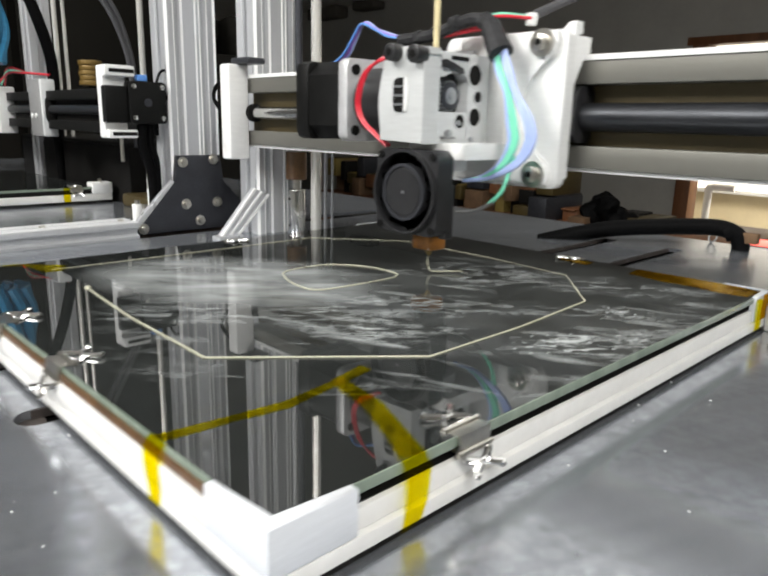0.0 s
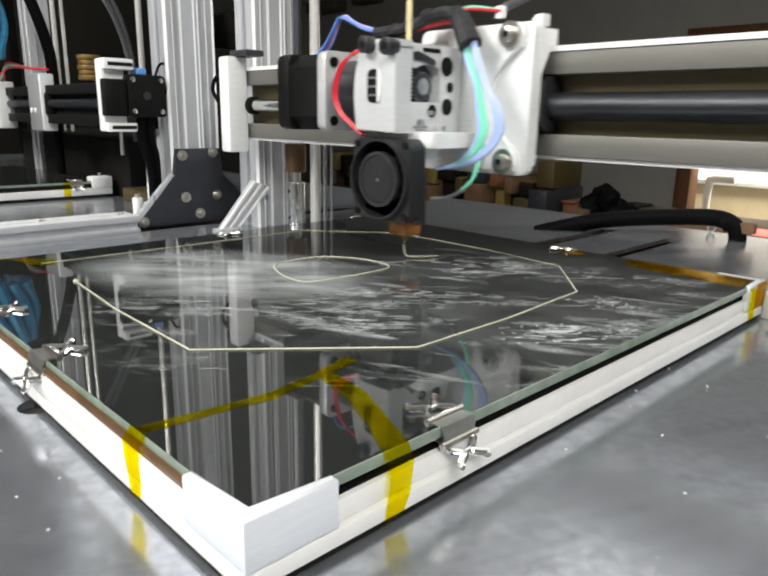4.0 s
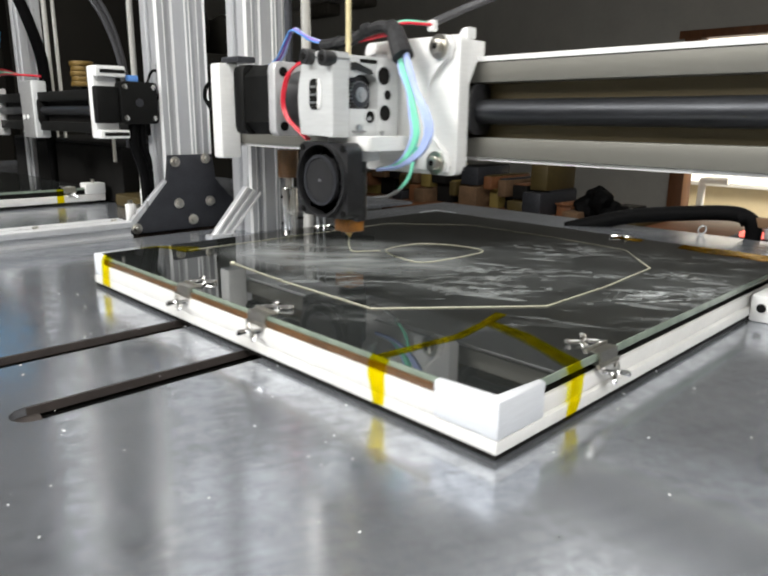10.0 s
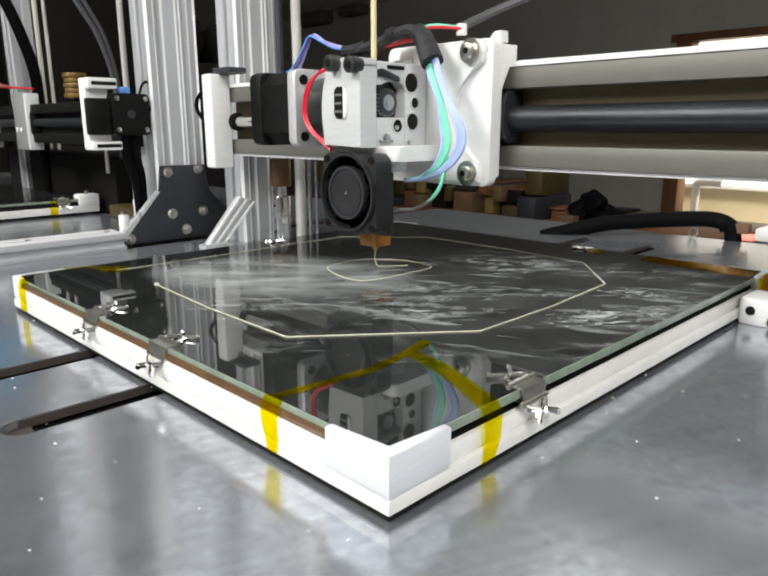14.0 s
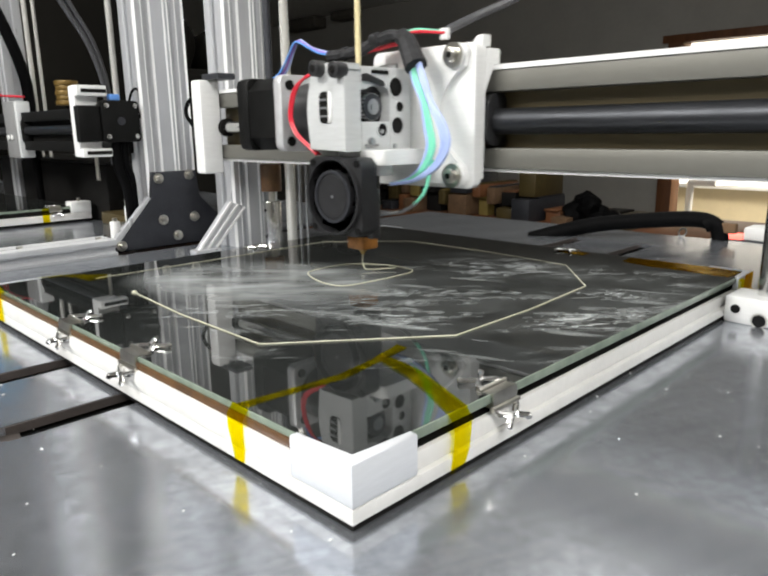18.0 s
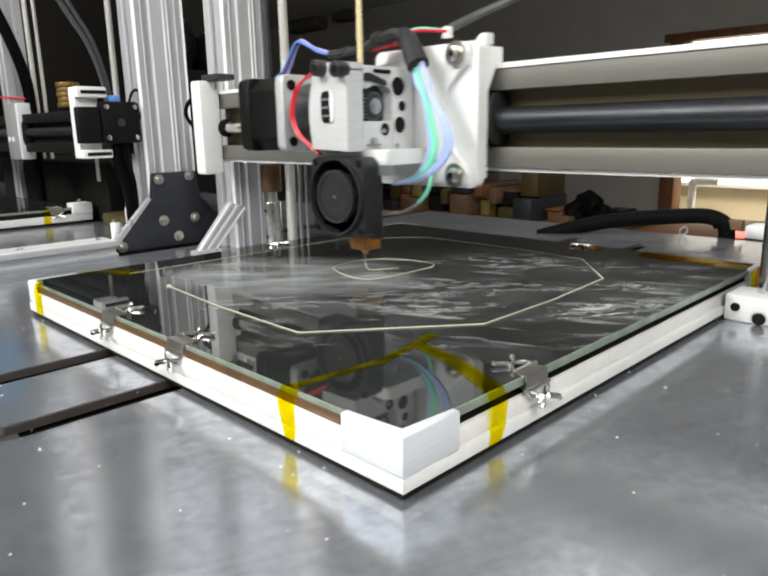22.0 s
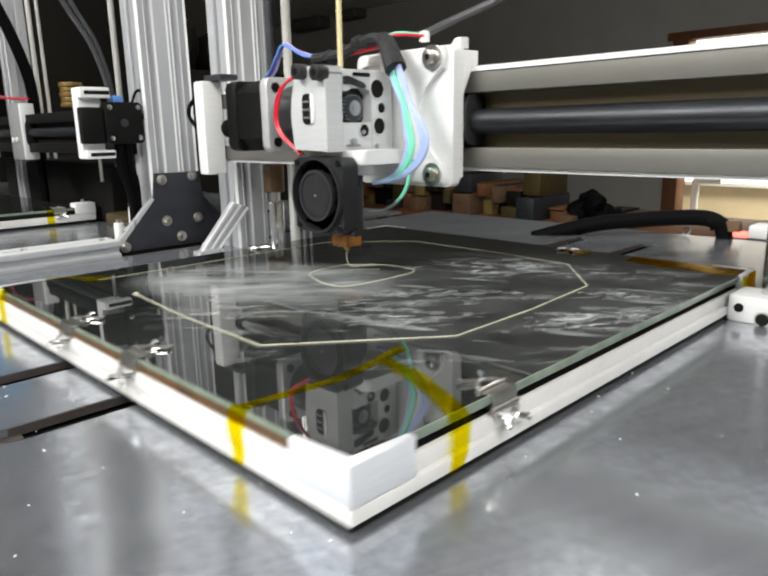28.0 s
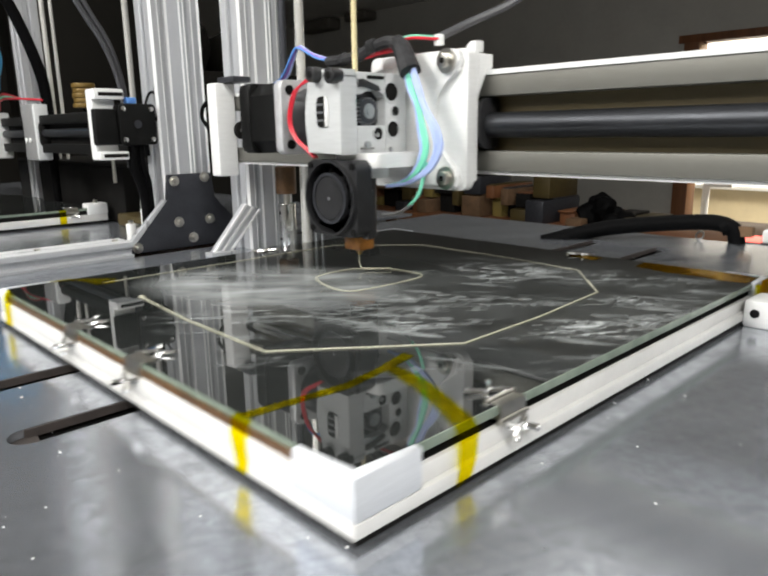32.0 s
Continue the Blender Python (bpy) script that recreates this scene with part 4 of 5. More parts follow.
    gear = part("drive_gear", rod((-0.1462, 0.1462, 0.1066), (-0.1412, 0.1462, 0.1066), 0.0066, 28, bevel=0.0006), M_GUSSET, head, "steel drive gear")
    for q in range(20):
        w = 2 * math.pi * q / 20
        part("gear_tooth", box(-0.1455, -0.1418, -0.0005, 0.0005, 0.0063, 0.0070), M_SILVER, gear, m=Matrix.Translation((0, 0.1462, 0.1066)) @ Matrix.Rotation(w, 4, "X"))
    part("gear_bore", rod((-0.1412, 0.1462, 0.1066), (-0.1408, 0.1462, 0.1066), 0.0040, 22, bevel=0.0002), M_SILVER, gear, "bright bearing face")
    part("gear_shaft", rod((-0.1408, 0.1462, 0.1066), (-0.1402, 0.1462, 0.1066), 0.0020, 16), M_SILVER, gear)
    part("idler_latch", prism([(0.1370, 0.1222), (0.1400, 0.1228), (0.1515, 0.1195), (0.1530, 0.1172), (0.1500, 0.1166), (0.1420, 0.1188), (0.1370, 0.1188)], -0.1402, -0.1385, "x", 0.0004), M_BLACK, head, "black idler latch")
    part("latch_slot", box(-0.1400, -0.1392, 0.1440, 0.1560, 0.1228, 0.1246, 0.0002), M_DARK, head, "dark slot above the latch")
    part("pivot_screw", rod((-0.1397, 0.1425, 0.0893), (-0.1375, 0.1425, 0.0893), 0.0019, 14, bevel=0.0004), M_SILVER, head)
    part("pivot_slot", box(-0.1397, -0.1380, 0.1380, 0.1470, 0.0868, 0.0880, 0.0003), M_MIDGREY, head, "grey edge below the pivot")
    part("body_screw", rod((-0.1395, 0.1600, 0.0866), (-0.1385, 0.1600, 0.0866), 0.0014, 12, bevel=0.0003), M_SILVER, head)
    # front lever block with the window
    lever = bmesh.new()
    prism([(-0.1665, 0.0855), (-0.1385, 0.0845), (-0.1385, 0.1270), (-0.150, 0.1275), (-0.163, 0.1265), (-0.1665, 0.112), (-0.1680, 0.106), (-0.1665, 0.100)], 0.1240, 0.1355, "y", 0.0009, lever)
    part("idler_lever", lever, M_GREY, head, "light grey idler lever")
    part("lever_window", prism(round_rect(-0.1572, -0.1478, 0.0985, 0.1140, 0.0030, 4), 0.1236, 0.1243, "y"), M_DARK, head, "dark adjusting window")
    part("window_frame", prism([(-0.1502, 0.0985), (-0.1484, 0.0990), (-0.1474, 0.1025), (-0.1472, 0.1062), (-0.1474, 0.1100), (-0.1484, 0.1135), (-0.1502, 0.1140)], 0.1230, 0.1243, "y", 0.0003), M_WHITE, head, "white curved scale beside the window")
    for z in (0.1015, 0.1055, 0.1095):
        part("scale_mark", box(-0.1560, -0.1512, 0.1230, 0.1237, z, z + 0.0011), M_SILVER, head)
    for x, z in ((-0.1560, 0.1250), (-0.1412, 0.1236)):
        sc = part("lever_screw", rod((x, 0.1190, z), (x, 0.1262, z), 0.0040, 24, bevel=0.0005), M_BLACK, head, "black socket-head screw")
        part("socket", rod((x, 0.1186, z), (x, 0.1191, z), 0.0019, 6), M_DARK, sc)
        part("spring", rod((x, 0.1262, z), (x, 0.1355, z), 0.0028, 16), M_SILVER, sc)
    # motor
    motor = bmesh.new()
    prism(round_rect(0.1335, 0.1755, 0.0838, 0.1258, 0.0045, 2), -0.2460, -0.2350, "x", 0.0008, motor)
    prism(round_rect(0.1342, 0.1748, 0.0845, 0.1251, 0.0070, 1), -0.2350, -0.2085, "x", 0.0003, motor)
    mo = part("motor_body", motor, M_MOTOR, head, "black stepper motor")
    fl = prism(round_rect(0.1333, 0.1757, 0.0836, 0.1260, 0.0042, 3), -0.2085, -0.2015, "x", 0.0006)
    part("motor_flange", fl, M_FLANGE, mo, "silver motor end plate")
    for y in (0.1392, 0.1698):
        for z in (0.0893, 0.1203):
            part("flange_screw", rod((-0.2015, y, z), (-0.2005, y, z), 0.0027, 16), M_DARK, mo)
    part("gearbox", rod((-0.2015, 0.1545, 0.1048), (-0.163, 0.1545, 0.1048), 0.017, 40, bevel=0.0008), M_BLACK, mo, "dark round gearbox")
    # fan
    c, z0 = (-0.1482, 0.0620), 0.1228
    half = 0.0198
    def ring_wall(reach_of, inner, ya, yb):
        own, a, ri, k = bmesh.new(), ([], []), ([], []), 72
        for i in range(k):
            w = 2 * math.pi * i / k
            ux, uz = math.cos(w), math.sin(w)
            for side, y in enumerate((ya, yb)):
                a[side].append(own.verts.new((c[0] + ux * reach_of(ux, uz), y, c[1] + uz * reach_of(ux, uz))))
                ri[side].append(own.verts.new((c[0] + ux * inner, y, c[1] + uz * inner)))
        for i in range(k):
            j = (i + 1) % k
            own.faces.new((a[0][i], a[0][j], ri[0][j], ri[0][i]))
            own.faces.new((a[1][i], ri[1][i], ri[1][j], a[1][j]))
            own.faces.new((a[0][i], a[1][i], a[1][j], a[0][j]))
            own.faces.new((ri[0][i], ri[0][j], ri[1][j], ri[1][i]))
        return own

    fr = part("fan_frame", ring_wall(lambda ux, uz: min(half / max(abs(ux), abs(uz)), 0.0255), 0.0188, z0 + 0.0020, z0 + 0.0125), M_BLACK, head, "black square cooling fan")
    part("fan_shroud", ring_wall(lambda ux, uz: 0.0197, 0.0186, z0 - 0.0006, z0 + 0.0022), M_BLACK, fr, "round raised shroud")
    part("fan_back", rod((c[0], z0 + 0.0126, c[1]), (c[0], z0 + 0.0110, c[1]), 0.0187, 40), M_BLACK, fr, "dark back of the fan")
    part("fan_hub", rod((c[0], z0 + 0.0110, c[1]), (c[0], z0 + 0.0002, c[1]), 0.0134, 48, bevel=0.0012), M_BLACK, fr)
    # lighter ring paints the highlight on the hub's rim
    part("hub_rim", ring_wall(lambda ux, uz: 0.0134, 0.0119, z0 - 0.0004, z0 + 0.0006), M_GUSSET, fr, "paler ring for the highlight on the hub rim")
    part("hub_label", rod((c[0], z0 + 0.0003, c[1]), (c[0], z0 - 0.0001, c[1]), 0.0108, 40), M_BLACK, fr, "round black sticker")
    part("hub_pip", rod((c[0], z0, c[1]), (c[0], z0 - 0.0003, c[1]), 0.0008, 12), M_SILVER, fr)
    for i in range(9):
        w = 2 * math.pi * i / 9
        bl = bmesh.new()
        vs = []
        for rr, tw in ((0.0132, 0.0), (0.0158, 0.10), (0.0183, 0.20)):
            for dw, dy in ((-0.30, 0.0020), (0.34, 0.0062)):
                vs.append(bl.verts.new((c[0] + rr * math.cos(w + tw + dw), z0 + dy, c[1] + rr * math.sin(w + tw + dw))))
        for q in ((0, 1, 3, 2), (2, 3, 5, 4)):
            bl.faces.new([vs[v] for v in q])
        bmesh.ops.solidify(bl, geom=bl.faces[:], thickness=0.0006)
        part("fan_blade", bl, M_BLACK, fr)
    for dx in (-1, 1):
        for dz in (-1, 1):
            part("fan_screw", rod((c[0] + dx * 0.0168, z0 + 0.0026, c[1] + dz * 0.0168), (c[0] + dx * 0.0168, z0 + 0.0012, c[1] + dz * 0.0168), 0.0018, 14), M_MOTOR, fr)
    # hot end
    part("heat_sink", rod((-0.1525, 0.150, 0.0388), (-0.1525, 0.150, 0.0715), 0.0082, 28), M_BLACK, head)
    part("fan_duct", box(-0.1345, -0.1300, 0.1335, 0.1390, 0.0405, 0.066, 0.0006), M_BLACK, head)
    part("heater_block", box(-0.1600, -0.1470, 0.1425, 0.1545, 0.0312, 0.0388, 0.0012), M_KAPTON_BLOCK, head, "amber tape wrapped heater block")
    part("nozzle", rod((-0.1530, 0.148, 0.0312), (-0.1530, 0.148, 0.0280), 0.0026, 16, r2=0.0006), M_BRASS, head)
    loose = smooth_path([(-0.1530, 0.148, 0.0282), (-0.1535, 0.148, 0.0245), (-0.1518, 0.148, 0.0205), (-0.1495, 0.1495, 0.0197), (-0.1450, 0.1550, 0.0198), (-0.1405, 0.1610, 0.0200)], 6)
    part("loose_strand", tube(loose, 0.00035, 8), M_PRINT, head, "thin strand hanging from the nozzle")
    part("filament", rod((-0.1535, 0.148, 0.125), (-0.1535, 0.148, 0.30), 0.00145, 14), M_BEIGE, head, "natural beige filament fed from above")
    # wiring
    def wire(name, pts, r, material, label=""):
        part(name, tube(smooth_path(pts, 6), r, 8), material, head, label)

    for i, d in enumerate((0.0, 0.0022)):
        wire("red_wire", [(-0.163, 0.1300 + d, 0.1235), (-0.1705, 0.1285, 0.1228 + d * 0.3), (-0.1825 + d, 0.1280, 0.1170), (-0.1878 + d, 0.1280, 0.1040), (-0.1835 + d, 0.1275, 0.0945), (-0.1735 + d, 0.1270, 0.0880), (-0.164, 0.1265 + d, 0.0828)], 0.00075, M_RED, "red fan wire")
    for i, (m_, d) in enumerate(((M_BLUE, 0.0), (M_PURPLE, 0.0016), (M_LBLUE, 0.003))):
        wire("motor_wire", [(-0.243 + d, 0.158 + d, 0.1262), (-0.236 + d, 0.160 + d, 0.1310 + d * 0.3), (-0.2270, 0.160 + d, 0.1405), (-0.2205, 0.160 + d, 0.1465 + d * 0.4), (-0.210, 0.160 + d, 0.1430), (-0.199, 0.160 + d, 0.1385 + d * 0.4), (-0.184, 0.160 + d, 0.1365), (-0.1706, 0.160, 0.1372)], 0.0007, m_, "thin coloured motor wire")
    wire("wire_sleeve", [(-0.190, 0.160, 0.1360), (-0.1765, 0.160, 0.1362), (-0.164, 0.160, 0.1372), (-0.152, 0.161, 0.1410), (-0.144, 0.163, 0.1430), (-0.137, 0.165, 0.1410)], 0.0030, M_SLEEVE, "black heat-shrunk wire bundle")
    wire("red_wire", [(-0.146, 0.168, 0.142), (-0.136, 0.172, 0.1445), (-0.122, 0.180, 0.1435)], 0.0008, M_RED)
    wire("green_wire", [(-0.146, 0.170, 0.1435), (-0.136, 0.174, 0.1458), (-0.124, 0.181, 0.1442)], 0.0008, M_GREEN)
    wire("red_wire", [(-0.166, 0.1640, 0.1365), (-0.156, 0.1665, 0.1378), (-0.146, 0.1690, 0.1392), (-0.136, 0.1700, 0.1388)], 0.0012, M_RED, "dark red heater wire")
    wire("purple_wire", [(-0.170, 0.1625, 0.1385), (-0.158, 0.1650, 0.1408), (-0.149, 0.1665, 0.1432), (-0.140, 0.1690, 0.1440)], 0.0008, M_PURPLE)
    for x, z, a in ((-0.1765, 0.1362, 6), (-0.1640, 0.1374, 14), (-0.1525, 0.1412, 20)):
        part("tape_band", rod((x - 0.0022, 0.160, z - 0.0004), (x + 0.0022, 0.1604, z + 0.0006), 0.0036, a, bevel=0.0003), M_SLEEVE, head, "wrapped fabric tape")
    part("wire_plug", rod((-0.1235, 0.182, 0.1405), (-0.1235, 0.182, 0.1460), 0.0028, 16, bevel=0.0005), M_WHITE, head)
    wire("wire_sleeve", [(-0.139, 0.1655, 0.1420), (-0.1340, 0.1640, 0.1390), (-0.1285, 0.1620, 0.1320), (-0.1245, 0.1605, 0.1260)], 0.0046, M_SLEEVE, "black taped end of the wire bundle")
    part("tape_wrap", rod((-0.1345, 0.1642, 0.1398), (-0.1243, 0.1605, 0.1258), 0.0048, 9, r2=0.0060), M_SLEEVE, head, "black tape round the wire ends")
    for i, (m_, d) in enumerate(((M_LBLUE, -0.0066), (M_GREEN, -0.0044), (M_LBLUE, 0.0030), (M_LBLUE, 0.0052), (M_GREEN, -0.0024), (M_LBLUE, 0.0070))):
        wire("hot_end_wire", [(-0.1245 + d * 0.5 - 0.001, 0.1605, 0.1275), (-0.1205 + d * 0.6 - 0.001, 0.160, 0.118), (-0.1165 + d * 0.5, 0.1595, 0.1085), (-0.1105 + d, 0.159, 0.0960), (-0.1085 + d, 0.1585, 0.0860), (-0.1150 + d * 0.8, 0.159, 0.0760), (-0.1285 + d * 0.4, 0.160, 0.0690), (-0.140, 0.157, 0.0665)], 0.00105, m_, "coloured hot-end wire")
    wire("thermistor_wire", [(-0.1130, 0.160, 0.0800), (-0.1150, 0.160, 0.0720), (-0.1185, 0.160, 0.0630), (-0.1255, 0.160, 0.0562)], 0.0010, M_GREEN)
    wire("thermistor_wire", [(-0.1235, 0.160, 0.0575), (-0.1285, 0.160, 0.0545), (-0.1360, 0.160, 0.0515), (-0.1440, 0.158, 0.0505)], 0.0010, M_MIDGREY)
    wire("ptfe_tail", [(-0.123, 0.183, 0.145), (-0.117, 0.200, 0.153), (-0.105, 0.222, 0.164), (-0.098, 0.235, 0.176)], 0.0022, M_HOSE)
    return head


# ---------------------------------------------------------------- gantry and uprights


def build_gantry():
    beam = thing("gantry_beam", "grey aluminium gantry beam with a black rail in its channel", "gantry beam", at=(-0.03, 0.21, 0.074))
    x0, x1, y = -0.374, 0.33, 0.193
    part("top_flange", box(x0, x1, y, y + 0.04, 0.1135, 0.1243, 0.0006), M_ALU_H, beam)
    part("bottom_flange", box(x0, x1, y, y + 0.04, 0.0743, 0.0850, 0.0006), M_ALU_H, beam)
    # white sheet puts the light on the beam's top into colour
    part("lit_top_strip", box(x0, x1, y - 0.0008, y + 0.0408, 0.1243, 0.1268), M_WHITE, beam, "white strip for the beam's lit top")
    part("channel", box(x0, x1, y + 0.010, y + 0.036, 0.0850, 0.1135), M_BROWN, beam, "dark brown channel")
    # white again for the lit line along the bottom
    part("lit_bottom_strip", box(x0, x1, y + 0.002, y + 0.038, 0.0725, 0.0743), M_WHITE, beam, "pale strip for the light along the beam's bottom")
    part("rail", rod((-0.205, y + 0.003, 0.0985), (x1, y + 0.003, 0.0985), 0.0066, 28), M_RAIL, beam, "black oiled round rail")
    part("rail", rod((x0 - 0.001, y + 0.003, 0.0985), (-0.2052, y + 0.003, 0.0985), 0.0046, 28), M_STEEL, beam, "bare steel end of the rail")
    end = thing("end_bracket", "white printed bracket at the end of the beam", "bracket", at=(-0.368, 0.19, 0.064))
    part("bracket_body", box(-0.3775, -0.3640, 0.175, 0.1925, 0.0632, 0.1340, 0.002), M_WHITE, end)
    part("rod_bush", rod((-0.3642, 0.1960, 0.0985), (-0.3605, 0.1960, 0.0985), 0.0068, 28), M_DARK, end, "black bush round the rod")
    part("end_stop", box(-0.372, -0.349, 0.182, 0.198, 0.134, 0.1385, 0.001), M_GUSSET, end, "dark limit switch on top")
    part("wire_loop", tube(smooth_path([(-0.3775, 0.177, 0.122), (-0.3815, 0.1735, 0.116), (-0.3825, 0.1730, 0.108), (-0.3775, 0.176, 0.099)], 6), 0.0016, 8), M_CABLE, end)


def gusset_plate(m, material, label, bolts=True):
    """A trapezoid bracket plate, in its own space: along y, up z, face at x = 0."""
    g = thing("gusset_plate", label, "bracket", "corner brackets")
    out = [(-0.0575, 0.0), (0.0575, 0.0), (0.0575, 0.003), (0.022, 0.041), (0.020, 0.0625), (-0.020, 0.0625), (-0.022, 0.041), (-0.0575, 0.003)]
    part("plate", prism(out, -0.005, 0.0, "x", 0.0004), material, g)
    part("plate_edge", prism([(-0.0625, 0.0), (-0.0577, 0.0), (-0.0577, 0.0032), (-0.0223, 0.0412), (-0.0248, 0.0424), (-0.0625, 0.0045)], -0.006, -0.0006, "x", 0.0004), M_ALU, g, "bright cut edge")
    if bolts:
        for y, z in ((-0.0151, 0.0573), (0.0132, 0.0592), (-0.0137, 0.0224), (0.0157, 0.0226), (-0.0013, 0.0078), (-0.0520, 0.0045), (0.0500, 0.0060)):
            part("bolt", cap_screw((0.0, y, z), (1, 0, 0), 0.0025, 0.0042), M_BOLT, g)
    g.matrix_basis = m
    return g


def build_uprights():
    """Two columns with their gussets, the base rail, the guide rod and the lead screw."""
    up = thing("upright_column", "tall slotted aluminium column of the frame", "column", "uprights", at=(-0.445, 0.19, 0.0))
    part("extrusion", prism(shifted(slot_profile(0.026, 0.0450, 1, 2, 0.0058, 0.0040, 0.0017), -0.4455, 0.1825), 0.0, 0.9, "z"), M_ALU, up)
    # pale ridges paint the highlights along the column's chamfers
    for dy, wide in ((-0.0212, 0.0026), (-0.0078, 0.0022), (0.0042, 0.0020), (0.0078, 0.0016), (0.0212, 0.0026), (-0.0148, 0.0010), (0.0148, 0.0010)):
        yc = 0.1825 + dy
        part("edge_glint", prism([(-0.4328, yc - wide / 2), (-0.4328 + wide * 0.7, yc + wide / 5), (-0.4328, yc + wide / 2)], 0.0, 0.9, "z"), M_GLINT, up, "polished edge with its glint painted pale")
    copy_thing(up, pose(-0.445 + 0.0572, 0.19 + 0.0455, 0.0))
    dark = gusset_plate(pose(-0.4265, 0.1820, 0.0005), M_GUSSET, "dark anodised gusset plate bolted to the column foot")
    brace = thing("diagonal_brace", "silver diagonal brace at the foot of the gantry column", "brace", at=(-0.37, 0.19, 0.0))
    part("bar", prism([(0.1640, 0.0), (0.1990, 0.0395), (0.2140, 0.0335), (0.1815, 0.0)], -0.3752, -0.3700, "x", 0.0006), M_ALU, brace)
    # pale strips paint the glints on the brace's edges
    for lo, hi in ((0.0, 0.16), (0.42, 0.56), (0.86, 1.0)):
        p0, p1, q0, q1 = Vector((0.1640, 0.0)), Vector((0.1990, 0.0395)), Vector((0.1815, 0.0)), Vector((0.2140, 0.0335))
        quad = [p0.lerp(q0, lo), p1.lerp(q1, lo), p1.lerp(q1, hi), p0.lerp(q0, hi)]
        part("rib", prism([tuple(v) for v in quad], -0.3702, -0.3688, "x", 0.0003), M_GLINT, brace, "edge of the brace with its glint painted pale")
    part("foot", box(-0.3752, -0.3640, 0.1620, 0.1850, 0.0, 0.0035, 0.0006), M_ALU, brace)
    rail = thing("base_extrusion", "slotted aluminium base rail along the deck edge", "extrusion", at=(-0.43, 0.0, -0.02))
    part("extrusion", prism(shifted(slot_profile(0.026, 0.0145, 1, 1, 0.005, 0.004, 0.0012), -0.4285, 0.0053), -0.6, 0.1215, "y"), M_ALU, rail)
    # pale strips paint the bright lines of light along the rail
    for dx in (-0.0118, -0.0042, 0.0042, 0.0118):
        part("edge_glint", box(-0.4285 + dx - 0.0009, -0.4285 + dx + 0.0009, -0.6, 0.1215, 0.0124, 0.0132, 0.0003), M_GLINT, rail, "polished edge with its glint painted pale")
    for y in (0.0535, -0.12, 0.112):
        part("rail_screw", rod((-0.4275, y, 0.0125), (-0.4275, y, 0.0145), 0.0022, 14, bevel=0.0004), M_BOLT, rail)
    rods = thing("guide_rod", "bright steel vertical guide rod", "rod", "guide rods", at=(-0.3275, 0.23, 0.0))
    part("shaft", rod((-0.3275, 0.23, 0.0), (-0.3275, 0.23, 0.85), 0.0035, 20), M_ROD, rods)
    screw = thing("lead_screw", "vertical lead screw with a steel coupling", "lead screw", at=(-0.3545, 0.23, 0.0))
    part("shaft", rod((-0.3545, 0.23, 0.036), (-0.3545, 0.23, 0.0465), 0.0028, 16), M_BOLT, screw)
    part("thread", rod((-0.3545, 0.2335, 0.126), (-0.3545, 0.2335, 0.85), 0.0030, 16), M_GUSSET, screw, "dark greased screw thread")
    part("coupling", rod((-0.3545, 0.23, 0.0), (-0.3545, 0.23, 0.0385), 0.0072, 28, bevel=0.0008), M_STEEL, screw, "polished coupling")
    part("nut", rod((-0.3545, 0.23, 0.0465), (-0.3545, 0.23, 0.0690), 0.0085, 24, bevel=0.0008), M_HEATER, screw, "dark bronze nut")
    for x, y, r, m_ in ((-0.3600, 0.2520, 0.0016, M_ROD), (-0.3405, 0.2360, 0.0016, M_ROD), (-0.3202, 0.2330, 0.0014, M_SILVER), (-0.3120, 0.2330, 0.0010, M_SILVER)):
        thin = thing("guide_rod", "thin steel rod behind the gantry beam", "rod", "guide rods", at=(x, y, 0.0))
        part("shaft", rod((x, y, 0.0), (x, y, 0.85 if x == -0.36 else 0.0740), r, 12), m_, thin)
    for z in (0.009, 0.031):
        part("set_screw", rod((-0.3545, 0.2235, z), (-0.3545, 0.2225, z), 0.0012, 10), M_DARK, screw)


